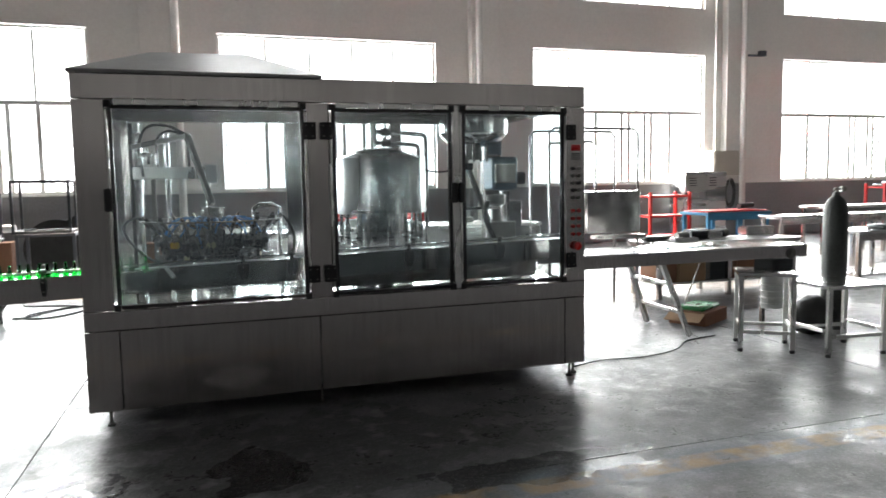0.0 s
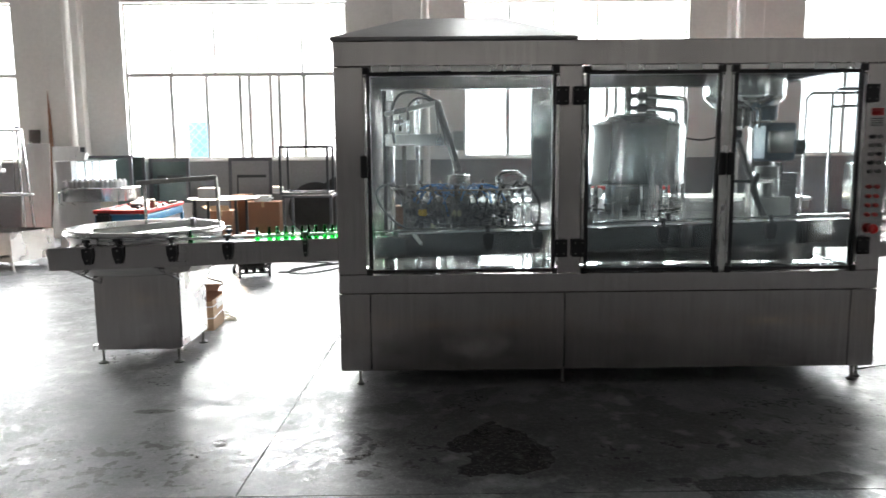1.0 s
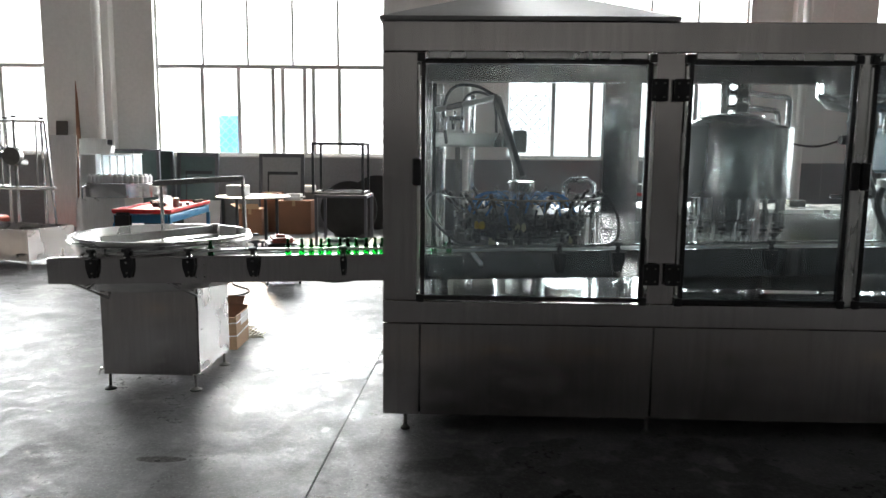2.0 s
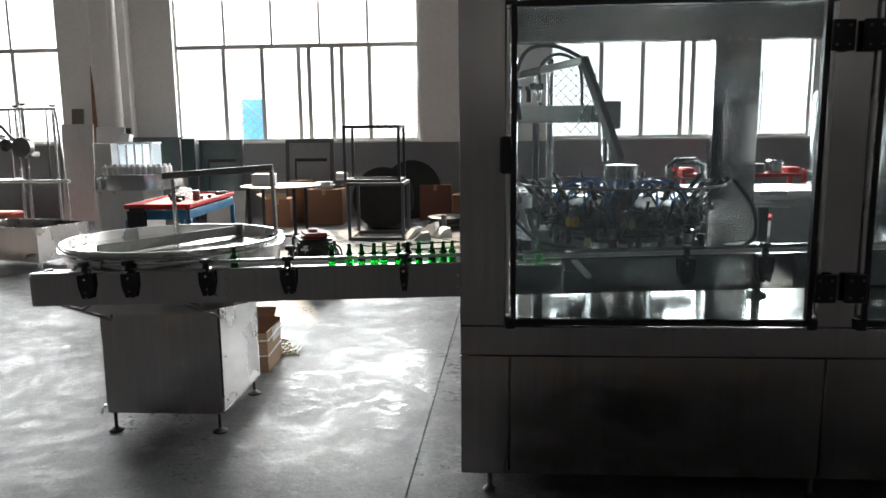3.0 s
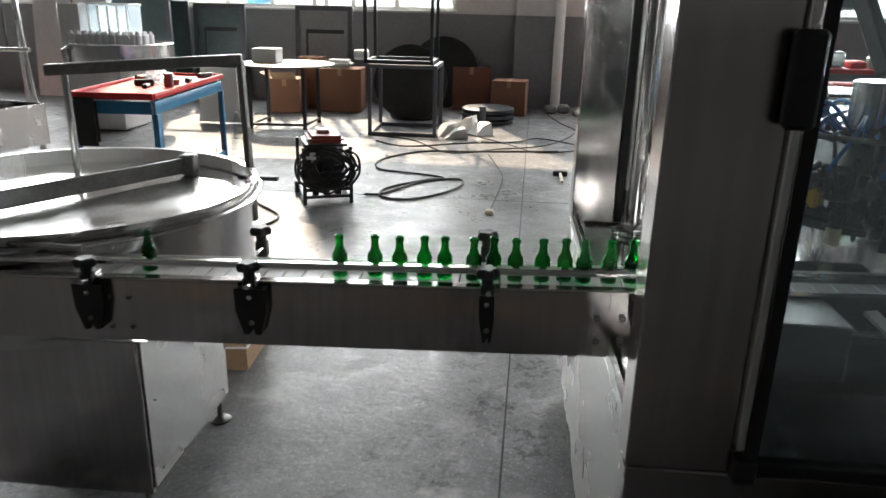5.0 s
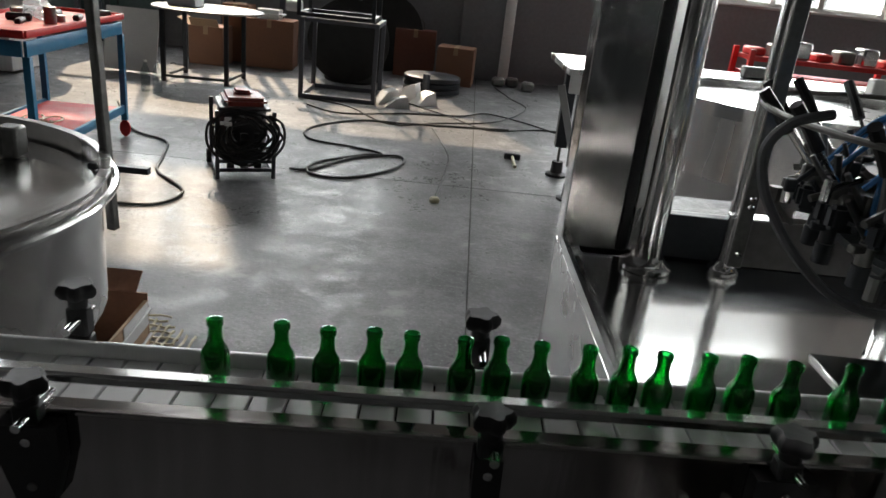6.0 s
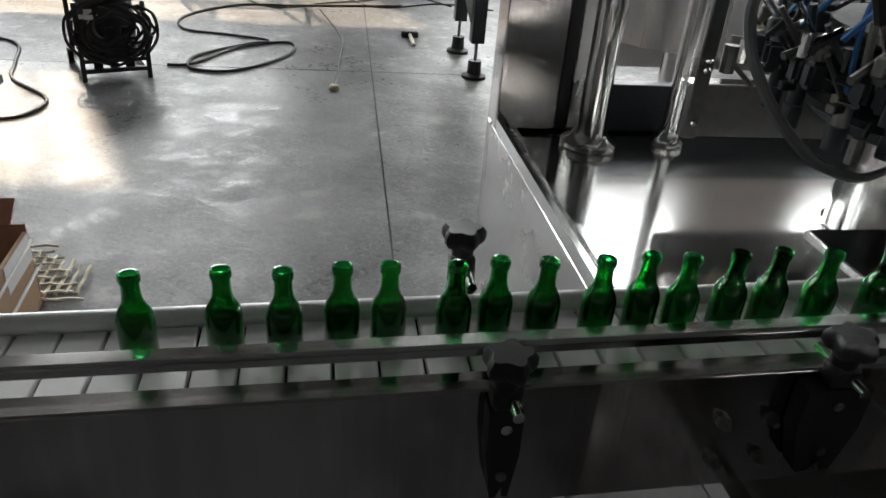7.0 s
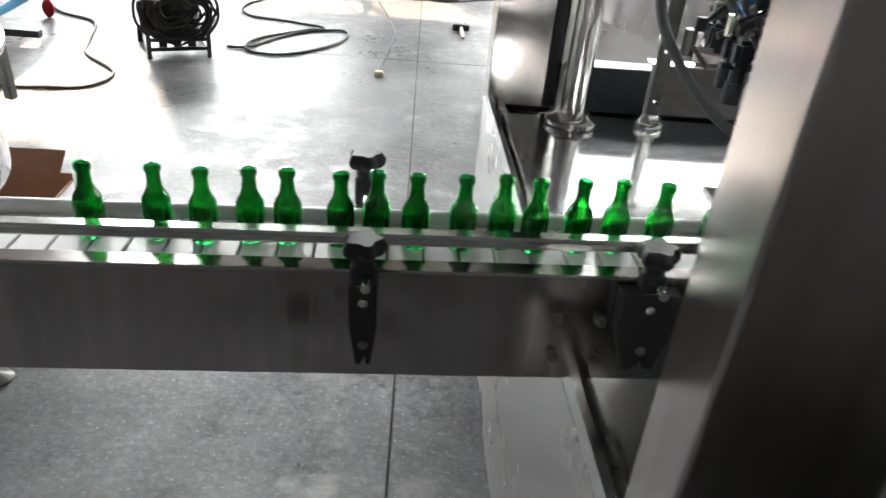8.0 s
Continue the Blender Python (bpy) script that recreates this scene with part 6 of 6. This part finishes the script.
def steel_table(x0, x1, y0, y1, h, mat, leg_mat, label, shelf=False):
    t = thing("long_table", ((x0 + x1) / 2, (y0 + y1) / 2, 0), label, "table", "tables in the hall")
    part("tabletop", box(B(), x0, x1, y0, y1, h - 0.05, h, 0.004), mat, t)
    part("apron", box(B(), x0 + 0.02, x1 - 0.02, y0 + 0.02, y0 + 0.04, h - 0.14, h - 0.051), leg_mat, t)
    for x in (x0 + 0.06, (x0 + x1) / 2, x1 - 0.06):
        for y in (y0 + 0.06, y1 - 0.06):
            part("leg", box(B(), x - 0.03, x + 0.03, y - 0.03, y + 0.03, 0, h - 0.051, 0.003), leg_mat, t)
    if shelf:
        part("shelf", box(B(), x0 + 0.03, x1 - 0.03, y0 + 0.03, y1 - 0.03, 0.18, 0.21), mat, t)
    return t


steel_table(6.15, 8.4, 7.3, 8.0, 0.72, STEEL_H, STEEL, "stainless work table with cartons on its shelf", True)
steel_table(9.2, 10.6, 10.2, 11.0, 0.92, BLUE, BLUE, "blue steel work table with a red edge")
solid("red_mat", box(B(), 9.25, 10.55, 10.25, 10.95, 0.922, 0.95, 0.004), RED, "red tray lying on the blue table", "tray")
steel_table(9.3, 13.2, 8.6, 9.1, 0.92, STEEL_B, STEEL, "long narrow stainless conveyor frame")
steel_table(9.0, 13.5, 6.9, 7.5, 0.80, STEEL_B, STEEL, "long stainless bench with a grey frame", True)
steel_table(12.2, 15.5, 10.6, 11.2, 0.95, STEEL_H, STEEL, "long stainless table by the windows")
random.seed(11)
for k in range(10):
    x, y = random.uniform(6.3, 8.2), random.uniform(7.4, 7.9)
    w, h = random.uniform(0.08, 0.28), random.uniform(0.05, 0.16)
    bm = box(B(), x - w, x + w, y - 0.1, y + 0.1, 0.722, 0.722 + h, 0.02, None, 2) if k % 2 else rod(B(), (x - w, y, 0.779), (x + w, y, 0.779), 0.057, 12)
    solid("machine_part", bm, (DARK, STEEL_B, CAST, BLACK)[k % 4], "loose machine part lying on the work table", "machine part", "parts on the work table")
for k, (x, w) in enumerate(((6.35, 0.16), (6.75, 0.2), (7.2, 0.18), (7.65, 0.2), (8.05, 0.16))):
    solid("stored_carton", box(B(), x - w, x + w, 7.4, 7.75, 0.212, 0.212 + 0.24 + 0.03 * (k % 3), 0.006), (CARD, CARD_IN, DARK)[k % 3], "cardboard carton stored under the work table", "box", "stored cartons")
for k in range(6):
    x = 9.6 + 0.55 * k
    solid("machine_part", box(B(), x - 0.12, x + 0.12, 6.95, 7.25, 0.802, 0.86 + 0.05 * (k % 3), 0.02), (DARK, BLACK, STEEL_B)[k % 3], "dark loose part lying on the bench", "machine part", "parts on the bench")
solid("grinder", rod(B(), (10.2, 10.6, 1.0), (10.55, 10.65, 1.02), 0.05, 12), BLACK, "black hand grinder on the red tray", "grinder")
gc = thing("green_carton", (5.75, 6.0, 0), "open cardboard tray of green bottles on the floor", "carton")
mg = Matrix.Translation((5.75, 6.0, 0)) @ Matrix.Rotation(0.5, 4, "Z")
part("tray", box(B(), -0.28, 0.28, -0.2, 0.2, 0, 0.14, 0.006, mg), CARD, gc)
part("flap", beam(B(), mg @ Vector((-0.28, 0, 0.13)), mg @ Vector((-0.42, 0, 0.06)), 0.38, 0.006), CARD_IN, gc)
part("green_film", box(B(), -0.22, 0.22, -0.15, 0.15, 0.141, 0.19, 0.02, mg), material("green_film", (0.05, 0.28, 0.10), 0.3, 0, 0.3, 12, 60, 0.1), gc)


def red_rack(x0, x1, y, h):
    r = thing("red_rack", ((x0 + x1) / 2, y, 0), "red steel storage rack with loose parts", "rack", "red racks")
    for x in (x0, x1):
        for yy in (y - 0.25, y + 0.25):
            part("post", box(B(), x - 0.03, x + 0.03, yy - 0.03, yy + 0.03, 0, h, 0.003), RED, r)
    for z in (0.25, 0.7, h - 0.12):
        part("shelf", box(B(), x0 + 0.031, x1 - 0.031, y - 0.24, y + 0.24, z, z + 0.05, 0.003), RED, r)
    return r


red_rack(9.9, 10.9, 13.2, 1.25)
red_rack(15.6, 17.6, 12.4, 1.35)
red_rack(2.9, 4.6, 12.6, 1.0)
for k in range(7):
    x = 3.0 + 0.25 * k
    solid("stored_part", box(B(), x - 0.09, x + 0.09, 12.45, 12.7, 0.932, 1.02 + 0.05 * (k % 3), 0.02), (RED, CAST, STEEL_B)[k % 3], "loose part on the red rack", "machine part", "parts on the rack")
    x = 15.7 + 0.28 * k
    solid("stored_part", box(B(), x - 0.1, x + 0.1, 12.25, 12.5, 1.282, 1.34 + 0.05 * (k % 3), 0.02), (CAST, WHITE_PL, STEEL_B)[k % 3], "loose part on the red rack", "machine part", "parts on the rack")
cb = thing("grey_locker", (12.42, 14.6, 0), "grey steel locker with ribbed doors", "locker")
part("body", box(B(), 11.83, 13.02, 14.35, 14.95, 0.02, 1.69, 0.006), STEEL_H, cb)
for k in range(2):
    d = part("door", box(B(), 11.85 + 0.585 * k, 12.42 + 0.585 * k, 14.325, 14.348, 0.06, 1.66, 0.004), STEEL_H, cb)
    for j in range(4):
        part("vent_slot", box(B(), 11.93 + 0.585 * k, 12.13 + 0.585 * k, 14.318, 14.324, 1.35 + 0.06 * j, 1.37 + 0.06 * j), DARK, d)
eb = thing("switch_box", (13.72, 15.0, 1.75), "pale beige wall-mounted switch box with hanging cables", "switch box")
BEIGE = material("beige_box_enamel", (0.50, 0.46, 0.40), 0.5, 0, 0.08, 3, 40, 0.03)
part("case", box(B(), 13.05, 13.85, 14.86, 15.075, 1.60, 2.22, 0.01), BEIGE, eb)
part("door", box(B(), 13.08, 13.82, 14.842, 14.859, 1.63, 2.19, 0.006), BEIGE, eb)
part("conduit", rod(B(), (13.2, 15.0, 2.221), (13.2, 15.0, 6.5), 0.03, 10), PLASTER, eb)
for k in range(5):
    r = 0.16 + 0.015 * k
    pts = [(13.5 + r * 0.7 * math.sin(a * 0.5), 14.80 - 0.01 * k, 1.15 + r * 1.7 * math.cos(a * 0.5)) for a in range(13)]
    part("hanging_cable", tube(B(), pts, 0.012, 6), RUBBER, eb)
part("cable_hook", rod(B(), (13.5, 14.78, 1.45), (13.5, 15.075, 1.45), 0.012, 8), CAST, eb)
cam_b = thing("wall_lamp_bracket", (14.4, 14.9, 4.6), "small dark bracket fixed to the drain pipe", "bracket")
part("arm", rod(B(), (14.1, 14.95, 4.62), (14.5, 14.9, 4.62), 0.03, 10), GREYF, cam_b)
part("head", box(B(), 14.42, 14.62, 14.82, 14.96, 4.60, 4.74, 0.02), GREYF, cam_b)

# dark bag and scrap under the table at the far side of the machine
bag = B()
bmesh.ops.create_icosphere(bag, subdivisions=3, radius=1.0)
random.seed(21)
for w in bag.verts:
    w.co = w.co * random.uniform(0.93, 1.06)
bmesh.ops.transform(bag, matrix=Matrix.Translation((6.35, 5.05, 0.17)) @ Matrix.Diagonal((0.24, 0.20, 0.20, 1)), verts=bag.verts)
for w in bag.verts:
    w.co.z = max(w.co.z, 0.0)
solid("dark_bag", bag, RUBBER, "dark sack slumped on the floor beside the stool", "sack")
